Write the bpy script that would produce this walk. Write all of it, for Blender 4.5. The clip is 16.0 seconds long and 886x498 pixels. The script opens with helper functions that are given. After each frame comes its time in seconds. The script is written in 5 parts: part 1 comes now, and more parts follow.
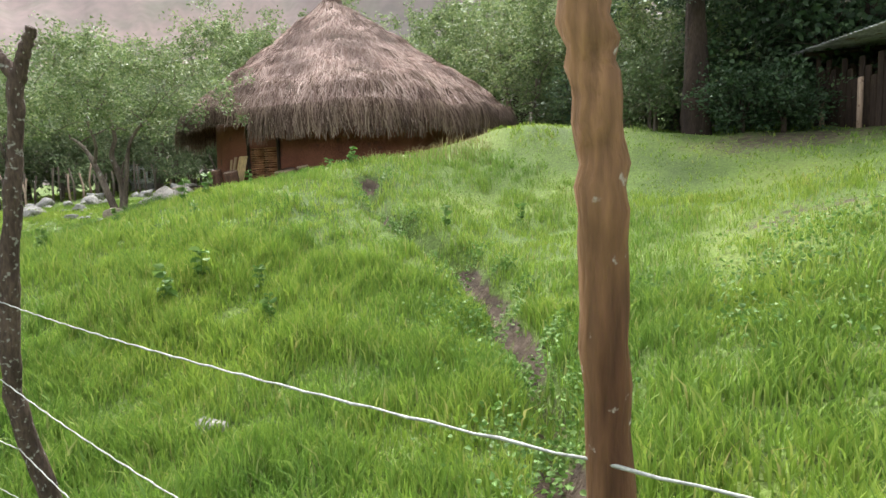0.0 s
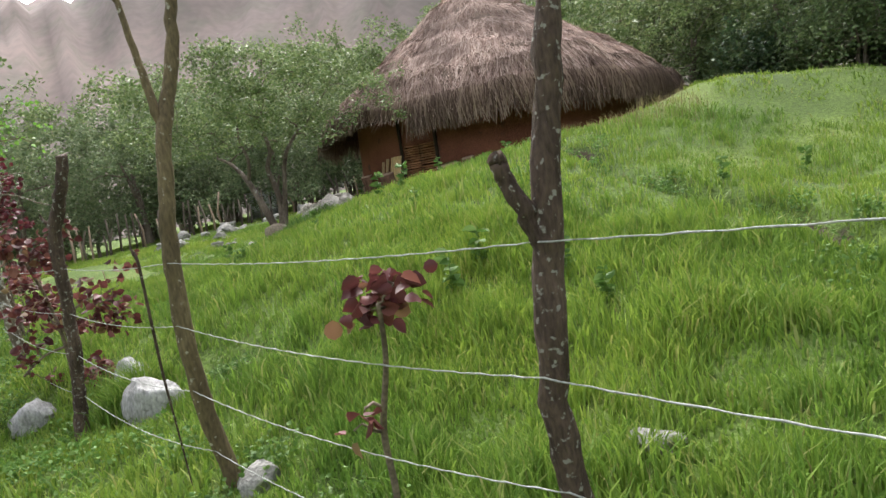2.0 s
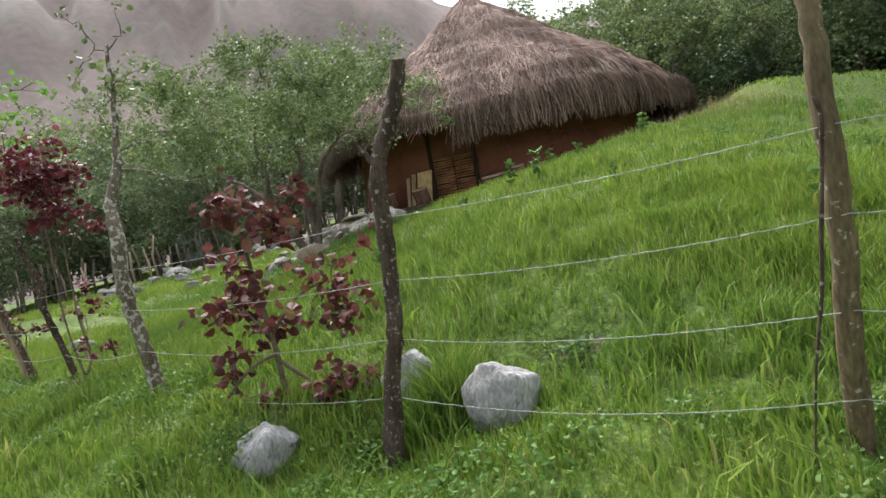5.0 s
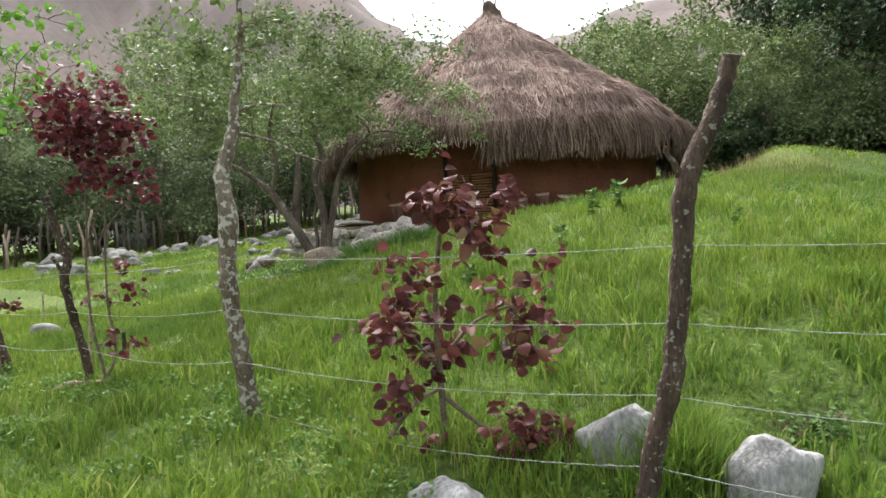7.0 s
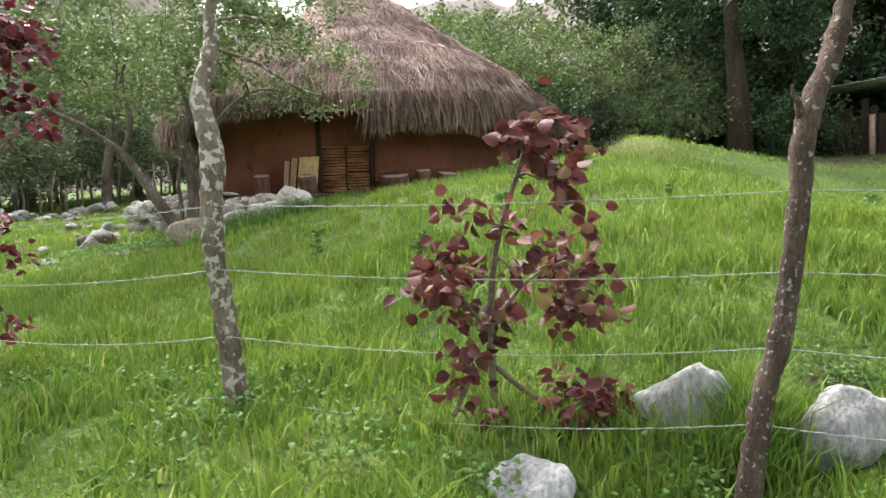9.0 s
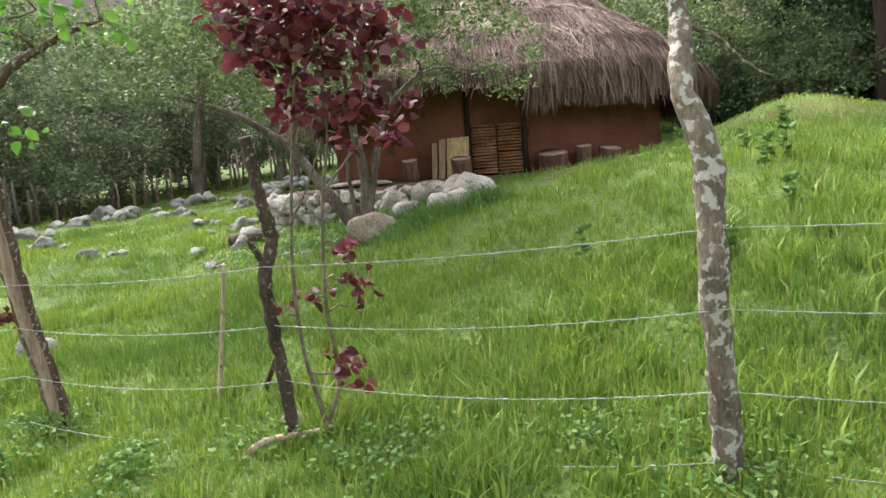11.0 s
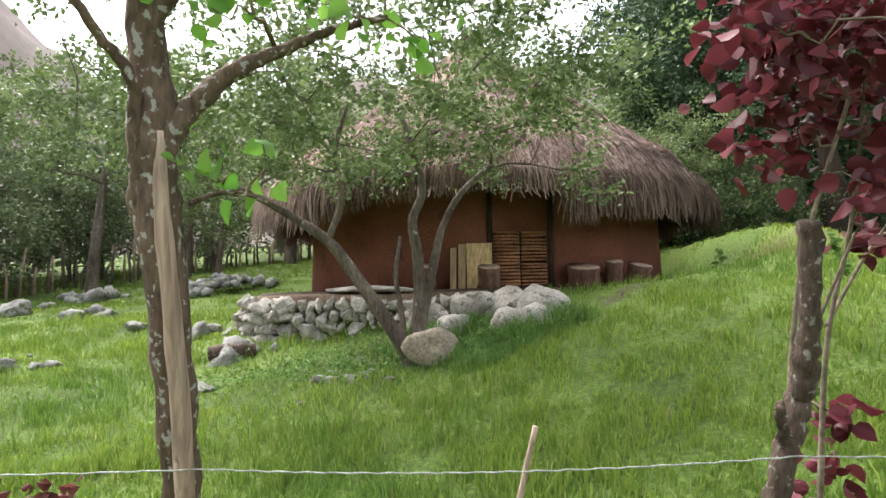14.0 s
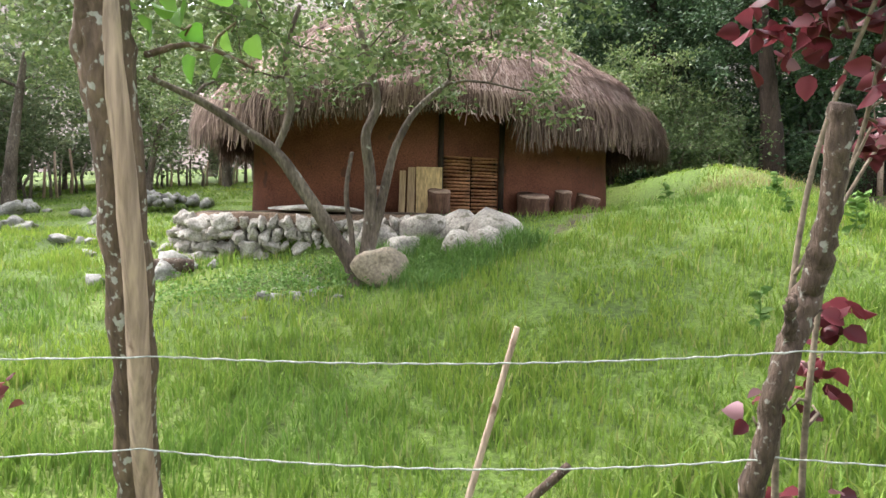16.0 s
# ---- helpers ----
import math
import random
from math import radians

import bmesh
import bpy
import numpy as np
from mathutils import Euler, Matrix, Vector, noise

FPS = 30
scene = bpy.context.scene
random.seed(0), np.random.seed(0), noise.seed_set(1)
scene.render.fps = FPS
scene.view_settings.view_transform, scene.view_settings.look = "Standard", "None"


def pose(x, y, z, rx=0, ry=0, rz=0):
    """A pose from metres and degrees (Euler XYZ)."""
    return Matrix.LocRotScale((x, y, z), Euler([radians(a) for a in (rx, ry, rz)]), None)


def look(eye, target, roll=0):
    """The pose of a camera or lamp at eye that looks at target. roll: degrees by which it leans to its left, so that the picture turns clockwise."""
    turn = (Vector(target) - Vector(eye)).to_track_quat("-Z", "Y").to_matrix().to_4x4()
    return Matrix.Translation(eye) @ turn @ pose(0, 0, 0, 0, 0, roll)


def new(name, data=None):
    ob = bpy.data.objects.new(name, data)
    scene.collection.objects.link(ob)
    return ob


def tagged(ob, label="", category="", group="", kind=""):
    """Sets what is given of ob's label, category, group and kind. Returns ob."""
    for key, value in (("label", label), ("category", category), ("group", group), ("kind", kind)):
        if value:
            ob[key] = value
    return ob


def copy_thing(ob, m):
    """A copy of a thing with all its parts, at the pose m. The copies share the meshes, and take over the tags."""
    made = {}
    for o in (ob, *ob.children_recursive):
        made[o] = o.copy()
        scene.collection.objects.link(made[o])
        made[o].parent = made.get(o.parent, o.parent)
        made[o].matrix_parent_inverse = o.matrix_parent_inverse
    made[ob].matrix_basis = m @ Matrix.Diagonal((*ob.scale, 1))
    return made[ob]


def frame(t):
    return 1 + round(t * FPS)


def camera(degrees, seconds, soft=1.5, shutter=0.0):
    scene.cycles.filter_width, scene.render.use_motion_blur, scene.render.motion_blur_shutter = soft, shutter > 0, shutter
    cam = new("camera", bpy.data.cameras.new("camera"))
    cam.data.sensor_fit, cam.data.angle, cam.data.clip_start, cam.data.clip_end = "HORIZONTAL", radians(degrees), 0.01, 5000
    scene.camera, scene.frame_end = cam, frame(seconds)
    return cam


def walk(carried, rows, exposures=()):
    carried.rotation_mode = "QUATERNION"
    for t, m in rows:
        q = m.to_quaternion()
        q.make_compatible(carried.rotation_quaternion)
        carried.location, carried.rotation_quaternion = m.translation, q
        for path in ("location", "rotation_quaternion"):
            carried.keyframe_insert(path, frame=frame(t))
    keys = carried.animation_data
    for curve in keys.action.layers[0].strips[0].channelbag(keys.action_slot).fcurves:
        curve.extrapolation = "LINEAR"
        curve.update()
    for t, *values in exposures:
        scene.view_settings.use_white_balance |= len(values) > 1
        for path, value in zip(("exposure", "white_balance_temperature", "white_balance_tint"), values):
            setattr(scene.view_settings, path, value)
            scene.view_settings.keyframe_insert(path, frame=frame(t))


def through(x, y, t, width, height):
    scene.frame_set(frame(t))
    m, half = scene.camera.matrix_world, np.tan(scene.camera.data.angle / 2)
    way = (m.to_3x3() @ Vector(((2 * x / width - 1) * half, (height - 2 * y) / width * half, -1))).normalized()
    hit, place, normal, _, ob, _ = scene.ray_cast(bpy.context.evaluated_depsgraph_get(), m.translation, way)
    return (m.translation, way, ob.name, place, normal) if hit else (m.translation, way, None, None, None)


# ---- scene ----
cam = camera(67.2, 16.0)
PATH = [
    (0, (-0.082, -0.442, 1.478), (-0.162, 1.542, 1.24), -2.0),
    (0.5, (-0.597, 0.009, 1.434), (-0.792, 1.991, 1.252), -5.4),
    (1, (-1.16, 0.215, 1.285), (-1.499, 2.183, 1.165), -6.5),
    (1.5, (-1.834, 0.462, 1.087), (-2.15, 2.43, 0.931), -8.2),
    (2, (-2.417, 0.795, 1.095), (-2.724, 2.763, 0.916), -8.6),
    (2.5, (-2.749, 0.799, 0.973), (-2.954, 2.779, 0.781), -8.8),
    (3, (-3.642, 0.628, 0.873), (-3.596, 2.625, 0.774), -11.5),
    (3.2, (-4.109, 0.706, 0.851), (-3.896, 2.691, 0.731), -12.6),
    (3.5, (-4.689, 1.089, 0.839), (-4.528, 3.079, 0.71), -11.6),
    (4, (-5.27, 1.504, 0.775), (-5.132, 3.498, 0.709), -10.8),
    (4.5, (-5.834, 1.597, 0.796), (-5.706, 3.592, 0.765), -10.9),
    (4.7, (-6.039, 1.644, 0.79), (-5.915, 3.64, 0.733), -11.2),
    (6.8, (-8.057, 2.758, 1.043), (-7.63, 4.71, 0.951), -2.0),
    (7, (-8.2, 2.869, 1.023), (-7.772, 4.822, 0.975), -2.8),
    (7.5, (-8.554, 3.006, 0.997), (-8.14, 4.962, 0.962), -4.7),
    (8, (-8.722, 3.156, 0.962), (-8.209, 5.088, 0.903), -4.0),
    (8.5, (-8.952, 3.374, 0.879), (-8.09, 5.176, 0.8), -1.1),
    (9, (-9.338, 3.889, 0.838), (-8.357, 5.629, 0.736), -1.6),
    (9.5, (-9.707, 4.157, 0.9), (-8.719, 5.894, 0.81), -4.7),
    (10, (-10.218, 5.001, 0.984), (-9.255, 6.752, 0.924), -8.3),
    (10.2, (-10.382, 5.147, 1.033), (-9.474, 6.926, 0.932), -8.7),
    (12.3, (-11.508, 6.815, 1.258), (-10.534, 8.547, 1.035), 0.2),
    (12.5, (-11.61, 7.066, 1.236), (-10.633, 8.795, 0.998), -0.7),
    (13, (-11.833, 7.7, 1.201), (-10.856, 9.439, 1.047), -4.7),
    (13.5, (-12.061, 8.115, 1.299), (-10.87, 9.722, 1.325), -1.4),
    (14, (-12.174, 8.26, 1.339), (-10.906, 9.802, 1.447), -1.3),
    (14.5, (-12.174, 8.296, 1.343), (-10.87, 9.807, 1.479), -0.9),
    (15, (-12.155, 8.349, 1.345), (-10.791, 9.809, 1.44), 0.2),
    (15.5, (-12.125, 8.419, 1.273), (-10.715, 9.837, 1.293), 0.7),
    (16, (-12.171, 8.529, 1.17), (-10.761, 9.945, 1.086), 1.0),
]
EXPOSURES = [(0.0, 1.98, 6300, 11), (1.0, 1.6, 6300, 11), (2.0, 1.6, 6300, 11), (2.5, 1.84, 6300, 11), (3.0, 1.7, 6300, 11), (3.5, 1.66, 6300, 11), (4.5, 1.4, 6200, 11), (7.0, 1.6, 6300, 11), (7.5, 1.55, 6300, 11), (8.5, 1.9, 6300, 11), (9.0, 1.93, 6300, 11), (10.0, 1.75, 6300, 11), (11.2, 2.0, 6200, 13), (12.5, 2.26, 6050, 15), (13.0, 2.18, 6050, 15), (13.6, 2.05, 6300, 11), (14.5, 1.79, 6300, 11), (15.5, 2.03, 6350, 12), (16.0, 2.26, 6250, 13)]
walk(cam, [(t, look(eye, target, roll)) for t, eye, target, roll in PATH], EXPOSURES)

# ---- world and light ----
world = bpy.data.worlds.new("overcast_sky")
scene.world = world
world.use_nodes = True
wn, wl = world.node_tree.nodes, world.node_tree.links
sky = wn.new("ShaderNodeTexSky")
sky.sky_type, sky.sun_disc = "NISHITA", False
sky.sun_elevation, sky.sun_rotation = radians(48), radians(-20)
sky.dust_density, sky.air_density = 4.0, 1.0
veil = wn.new("ShaderNodeHueSaturation")
veil.inputs["Saturation"].default_value = 0.22
wl.new(sky.outputs[0], veil.inputs["Color"])
wl.new(veil.outputs[0], wn["Background"].inputs[0])
wn["Background"].inputs[1].default_value = 0.15
sun = new("sun", bpy.data.lights.new("sun", "SUN"))
sun.data.energy, sun.data.angle, sun.data.color = 1.3, radians(25), (1.0, 0.95, 0.87)
sun.matrix_world = look((-6, 30, 32), (-5, 12, 0))

# ---- materials ----


def material(name, rough=0.8, metal=0.0):
    m = bpy.data.materials.new(name)
    m.use_nodes = True
    b = m.node_tree.nodes["Principled BSDF"]
    b.inputs["Roughness"].default_value, b.inputs["Metallic"].default_value = rough, metal
    b.inputs["Specular IOR Level"].default_value = 0.25
    return m, m.node_tree.nodes, m.node_tree.links, b


def noise_node(n, l, scale, detail=5.0, stretch=None, coords="Object"):
    tc = n.new("ShaderNodeTexCoord")
    t = n.new("ShaderNodeTexNoise")
    t.inputs["Scale"].default_value, t.inputs["Detail"].default_value = scale, detail
    if stretch:
        mp = n.new("ShaderNodeMapping")
        mp.inputs["Scale"].default_value = stretch
        l.new(tc.outputs[coords], mp.inputs[0])
        l.new(mp.outputs[0], t.inputs["Vector"])
    else:
        l.new(tc.outputs[coords], t.inputs["Vector"])
    return t.outputs["Fac"]


def ramp_node(n, l, fac, stops):
    r = n.new("ShaderNodeValToRGB")
    els = r.color_ramp.elements
    while len(els) < len(stops):
        els.new(0.5)
    for e, (p, c) in zip(els, stops):
        e.position, e.color = p, (*c, 1)
    l.new(fac, r.inputs[0])
    return r.outputs[0]


def mix_node(n, l, fac, a, b, mode="MIX"):
    x = n.new("ShaderNodeMix")
    x.data_type, x.blend_type = "RGBA", mode
    for sock, v in ((x.inputs[0], fac), (x.inputs[6], a), (x.inputs[7], b)):
        if isinstance(v, (int, float)):
            sock.default_value = v
        elif isinstance(v, tuple):
            sock.default_value = (*v, 1)
        else:
            l.new(v, sock)
    return x.outputs[2]


def bump_node(n, l, b, fac, strength=0.4, dist=0.02):
    u = n.new("ShaderNodeBump")
    u.inputs["Strength"].default_value, u.inputs["Distance"].default_value = strength, dist
    l.new(fac, u.inputs["Height"])
    l.new(u.outputs[0], b.inputs["Normal"])


def grained(name, dark, light, scale=8, fine=60, rough=0.85, bump=0.5, dist=0.02, stretch=None, spot=None, spot_scale=14, spot_at=0.6, coords="Object"):
    """A surface of two tones at two scales, with relief, and spots of a third tone."""
    m, n, l, b = material(name, rough)
    big = noise_node(n, l, scale, 5, stretch, coords)
    small = noise_node(n, l, fine, 4, stretch, coords)
    c = ramp_node(n, l, big, [(0.32, dark), (0.68, light)])
    g = ramp_node(n, l, small, [(0.3, (0.6, 0.6, 0.6)), (0.7, (1.25, 1.25, 1.25))])
    c = mix_node(n, l, 1.0, c, g, "MULTIPLY")
    if spot:
        f = noise_node(n, l, spot_scale, 6)
        s = ramp_node(n, l, f, [(spot_at, (0, 0, 0)), (spot_at + 0.05, (1, 1, 1))])
        c = mix_node(n, l, s, c, spot)
    l.new(c, b.inputs["Base Color"])
    add = n.new("ShaderNodeMath")
    l.new(big, add.inputs[0])
    l.new(small, add.inputs[1])
    bump_node(n, l, b, add.outputs[0], bump, dist)
    return m


def leafy(name, stops, rough=0.55, through=0.35, patch=0.35, patch_tones=((0.75, 0.75, 0.75), (1.2, 1.2, 1.2))):
    """Leaves or blades: a tone for each piece, drifting from place to place, letting light through."""
    m, n, l, b = material(name, rough)
    geo = n.new("ShaderNodeNewGeometry")
    c = ramp_node(n, l, geo.outputs["Random Per Island"], stops)
    f = noise_node(n, l, patch, 3)
    c = mix_node(n, l, 1.0, c, ramp_node(n, l, f, [(0.35, patch_tones[0]), (0.65, patch_tones[1])]), "MULTIPLY")
    l.new(c, b.inputs["Base Color"])
    tr = n.new("ShaderNodeBsdfTranslucent")
    l.new(c, tr.inputs[0])
    mx = n.new("ShaderNodeMixShader")
    mx.inputs[0].default_value = through
    l.new(b.outputs[0], mx.inputs[1])
    l.new(tr.outputs[0], mx.inputs[2])
    l.new(mx.outputs[0], n["Material Output"].inputs[0])
    return m


GRASS = leafy("grass_blades", [(0.0, (0.115, 0.2, 0.03)), (0.5, (0.182, 0.28, 0.044)), (0.9, (0.25, 0.34, 0.065)), (1.0, (0.33, 0.33, 0.13))], 0.5, 0.4, 0.35, ((0.7, 0.8, 0.8), (1.25, 1.15, 1.0)))
GRASS_DEEP = leafy("deep_grass_blades", [(0.0, (0.105, 0.19, 0.028)), (0.5, (0.17, 0.27, 0.04)), (0.9, (0.245, 0.34, 0.06)), (1.0, (0.33, 0.33, 0.12))], 0.5, 0.35, 0.5, ((0.7, 0.8, 0.8), (1.2, 1.12, 1.0)))
WEED = leafy("broad_weeds", [(0.0, (0.075, 0.15, 0.03)), (0.6, (0.12, 0.225, 0.045)), (1.0, (0.18, 0.28, 0.08))], 0.55, 0.3)
DRYGRASS = leafy("dry_stalks", [(0.0, (0.2, 0.16, 0.07)), (1.0, (0.36, 0.3, 0.15))], 0.7, 0.2)
LEAF_A = leafy("green_leaves", [(0.0, (0.09, 0.14, 0.045)), (0.55, (0.16, 0.225, 0.08)), (1.0, (0.26, 0.31, 0.13))], 0.45, 0.3, 0.8)
LEAF_B = leafy("dark_leaves", [(0.0, (0.025, 0.052, 0.022)), (0.6, (0.048, 0.092, 0.038)), (1.0, (0.09, 0.14, 0.06))], 0.45, 0.25, 0.6)
LEAF_MID = leafy("middle_green_leaves", [(0.0, (0.06, 0.1, 0.035)), (0.55, (0.11, 0.165, 0.06)), (1.0, (0.19, 0.24, 0.1))], 0.45, 0.3, 0.7)
LEAF_C = leafy("far_leaves", [(0.0, (0.09, 0.13, 0.06)), (0.6, (0.15, 0.2, 0.09)), (1.0, (0.23, 0.27, 0.14))], 0.6, 0.3, 0.5)
LEAF_YOUNG = leafy("young_leaves", [(0.0, (0.1, 0.26, 0.03)), (1.0, (0.22, 0.4, 0.07))], 0.45, 0.4)
LEAF_RED = leafy("red_leaves", [(0.0, (0.055, 0.013, 0.017)), (0.5, (0.13, 0.022, 0.03)), (0.85, (0.2, 0.05, 0.062)), (1.0, (0.3, 0.17, 0.19))], 0.42, 0.35, 2.0)
LEAF_WINE = leafy("wine_leaves", [(0.0, (0.068, 0.023, 0.022)), (0.5, (0.135, 0.04, 0.038)), (0.85, (0.21, 0.075, 0.065)), (1.0, (0.2, 0.14, 0.06))], 0.45, 0.3, 3.0)
THATCH = leafy("thatch_straw", [(0.0, (0.17, 0.105, 0.08)), (0.45, (0.35, 0.245, 0.2)), (0.88, (0.52, 0.405, 0.345)), (1.0, (0.62, 0.5, 0.42))], 0.85, 0.1, 1.1, ((0.52, 0.48, 0.47), (1.2, 1.18, 1.18)))
# fringe straw: eave shade is put into the colour, darker than the roof straw
THATCH_EDGE_SHADED = leafy("shaded_thatch_fringe", [(0.0, (0.07, 0.042, 0.03)), (0.5, (0.15, 0.1, 0.075)), (1.0, (0.32, 0.235, 0.175))], 0.9, 0.1, 1.5)
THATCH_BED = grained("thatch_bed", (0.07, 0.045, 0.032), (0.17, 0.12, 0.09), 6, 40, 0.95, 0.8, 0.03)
MUD = grained("mud_wall", (0.135, 0.05, 0.03), (0.205, 0.082, 0.048), 1.6, 55, 0.95, 0.4, 0.01, spot=(0.1, 0.048, 0.034), spot_scale=2.5, spot_at=0.62)
BARK_BROWN = grained("peeled_brown_bark", (0.1, 0.046, 0.023), (0.31, 0.17, 0.085), 9, 60, 0.8, 0.9, 0.015, (1, 1, 0.14), (0.42, 0.38, 0.32), 22, 0.65)
BARK_GREY = grained("lichened_grey_bark", (0.05, 0.034, 0.025), (0.125, 0.088, 0.066), 11, 80, 0.9, 1.0, 0.014, (1, 1, 0.3), (0.25, 0.24, 0.205), 34, 0.6)
BARK_LICHEN = grained("pale_lichen_bark", (0.1, 0.078, 0.055), (0.22, 0.18, 0.13), 9, 60, 0.9, 0.9, 0.012, (1, 1, 0.4), (0.4, 0.385, 0.33), 21, 0.535)
BARK_SPLIT = grained("flaking_brown_bark", (0.075, 0.05, 0.034), (0.16, 0.11, 0.075), 9, 60, 0.9, 1.0, 0.015, (1, 1, 0.3), (0.32, 0.31, 0.265), 32, 0.575)
BARK_OLIVE = grained("olive_bark", (0.09, 0.066, 0.035), (0.18, 0.14, 0.075), 6, 60, 0.85, 0.6, 0.008, (1, 1, 0.3), (0.33, 0.31, 0.24), 26, 0.64)
BARK_TREE = grained("tree_bark", (0.07, 0.052, 0.04), (0.19, 0.155, 0.12), 5, 40, 0.9, 0.8, 0.02, (1, 1, 0.3), (0.3, 0.29, 0.25), 9, 0.64)
BARK_DARK = grained("dark_bark", (0.022, 0.015, 0.011), (0.06, 0.042, 0.03), 4, 30, 0.95, 0.9, 0.03, (1, 1, 0.2))
STEM = grained("red_shrub_stem", (0.11, 0.085, 0.06), (0.22, 0.175, 0.125), 9, 50, 0.75, 0.4, 0.005)
HEART = grained("bare_heartwood", (0.27, 0.18, 0.125), (0.5, 0.38, 0.29), 6, 60, 0.8, 0.7, 0.01, (1, 1, 0.08), (0.2, 0.13, 0.09), 9, 0.62)
GRANITE = grained("pale_granite", (0.22, 0.215, 0.205), (0.48, 0.47, 0.455), 4.5, 45, 0.9, 0.8, 0.02, (1, 1, 0.45), (0.15, 0.14, 0.12), 7, 0.66)
STONE = grained("wall_stone", (0.21, 0.19, 0.165), (0.5, 0.465, 0.41), 3.5, 40, 0.9, 0.8, 0.02, None, (0.13, 0.12, 0.09), 6, 0.6)
BUFF = grained("buff_boulder", (0.26, 0.21, 0.155), (0.46, 0.385, 0.29), 3, 35, 0.9, 0.7, 0.015, None, (0.16, 0.14, 0.1), 5, 0.62)
STONE_MOSS = grained("grey_field_stone", (0.15, 0.146, 0.13), (0.37, 0.36, 0.325), 4, 45, 0.95, 0.8, 0.02, None, (0.1, 0.12, 0.05), 5, 0.58)
SOIL = grained("bare_soil", (0.085, 0.055, 0.036), (0.2, 0.14, 0.095), 2.5, 45, 0.95, 0.9, 0.03, None, (0.12, 0.13, 0.05), 2.2, 0.62)
BOARD = grained("yellow_board", (0.5, 0.35, 0.16), (0.63, 0.46, 0.23), 2.2, 40, 0.7, 0.15, 0.004, (1, 1, 0.25))
BOARD_PALE = grained("pale_plank", (0.3, 0.2, 0.11), (0.43, 0.31, 0.18), 4, 50, 0.75, 0.3, 0.004, (1, 1, 0.1))
CANE = grained("door_cane", (0.19, 0.085, 0.038), (0.37, 0.18, 0.085), 6, 50, 0.7, 0.4, 0.006, (0.15, 1, 1))
DARKWOOD = grained("weathered_dark_wood", (0.02, 0.013, 0.009), (0.055, 0.037, 0.026), 5, 40, 0.9, 0.6, 0.01, (1, 1, 0.15))
STUMP_BARK = grained("stump_bark", (0.085, 0.045, 0.028), (0.2, 0.115, 0.075), 7, 50, 0.9, 0.9, 0.012, (1, 1, 0.2))
STUMP_TOP = grained("sawn_stump_top", (0.3, 0.19, 0.13), (0.5, 0.37, 0.28), 5, 60, 0.8, 0.3, 0.004)
WIRE = grained("galvanised_wire", (0.25, 0.26, 0.235), (0.42, 0.43, 0.39), 30, 90, 0.5, 0.2, 0.001)
METAL = grained("zinc_sheet", (0.22, 0.22, 0.215), (0.42, 0.42, 0.41), 2, 20, 0.45, 0.2, 0.004, None, (0.16, 0.1, 0.07), 3, 0.6)
WHITE = grained("limewashed_wall", (0.6, 0.6, 0.57), (0.78, 0.78, 0.76), 1.5, 20, 0.9, 0.2, 0.01)

# mountain slopes: dry grass with darker gullies and scrub, distance haze painted into the tones
MOUNTAIN, n, l, b = material("hazy_mountain_slope", 1.0)
c = ramp_node(n, l, noise_node(n, l, 0.012, 8), [(0.32, (0.15, 0.13, 0.118)), (0.5, (0.2, 0.16, 0.148)), (0.7, (0.255, 0.2, 0.178))])
c = mix_node(n, l, ramp_node(n, l, noise_node(n, l, 0.07, 6), [(0.48, (0, 0, 0)), (0.78, (0.8, 0.8, 0.8))]), c, (0.15, 0.15, 0.115))
c = mix_node(n, l, 1.0, c, ramp_node(n, l, noise_node(n, l, 0.3, 6), [(0.35, (0.88, 0.9, 0.89)), (0.65, (1.06, 1.05, 1.04))]), "MULTIPLY")
l.new(c, b.inputs["Base Color"])

# ground: soil between the blades, turf further off, bare earth where trodden
GROUND, n, l, b = material("meadow_ground", 0.95)
turf = ramp_node(n, l, noise_node(n, l, 0.5, 7), [(0.3, (0.055, 0.088, 0.018)), (0.5, (0.09, 0.14, 0.025)), (0.7, (0.14, 0.185, 0.04))])
turf = mix_node(n, l, 1.0, turf, ramp_node(n, l, noise_node(n, l, 22, 5), [(0.3, (0.5, 0.5, 0.5)), (0.7, (1.3, 1.3, 1.3))]), "MULTIPLY")
earth = ramp_node(n, l, noise_node(n, l, 6, 7), [(0.3, (0.032, 0.023, 0.015)), (0.55, (0.07, 0.05, 0.034)), (0.8, (0.16, 0.125, 0.095))])
bare = n.new("ShaderNodeAttribute")
bare.attribute_name = "bare"
edge = n.new("ShaderNodeMath")
edge.operation = "MULTIPLY_ADD"
l.new(noise_node(n, l, 9, 5), edge.inputs[0])
edge.inputs[1].default_value = 0.9
edge.inputs[2].default_value = -0.45
both = n.new("ShaderNodeMath")
l.new(bare.outputs["Fac"], both.inputs[0])
l.new(edge.outputs[0], both.inputs[1])
f = ramp_node(n, l, both.outputs[0], [(0.4, (0, 0, 0)), (0.6, (1, 1, 1))])
l.new(mix_node(n, l, f, turf, earth), b.inputs["Base Color"])
bump_node(n, l, b, noise_node(n, l, 30, 6), 0.8, 0.04)

# ---- the lie of the land ----
HUT = (-3.55, 17.75)
FLOOR_Z = 1.27
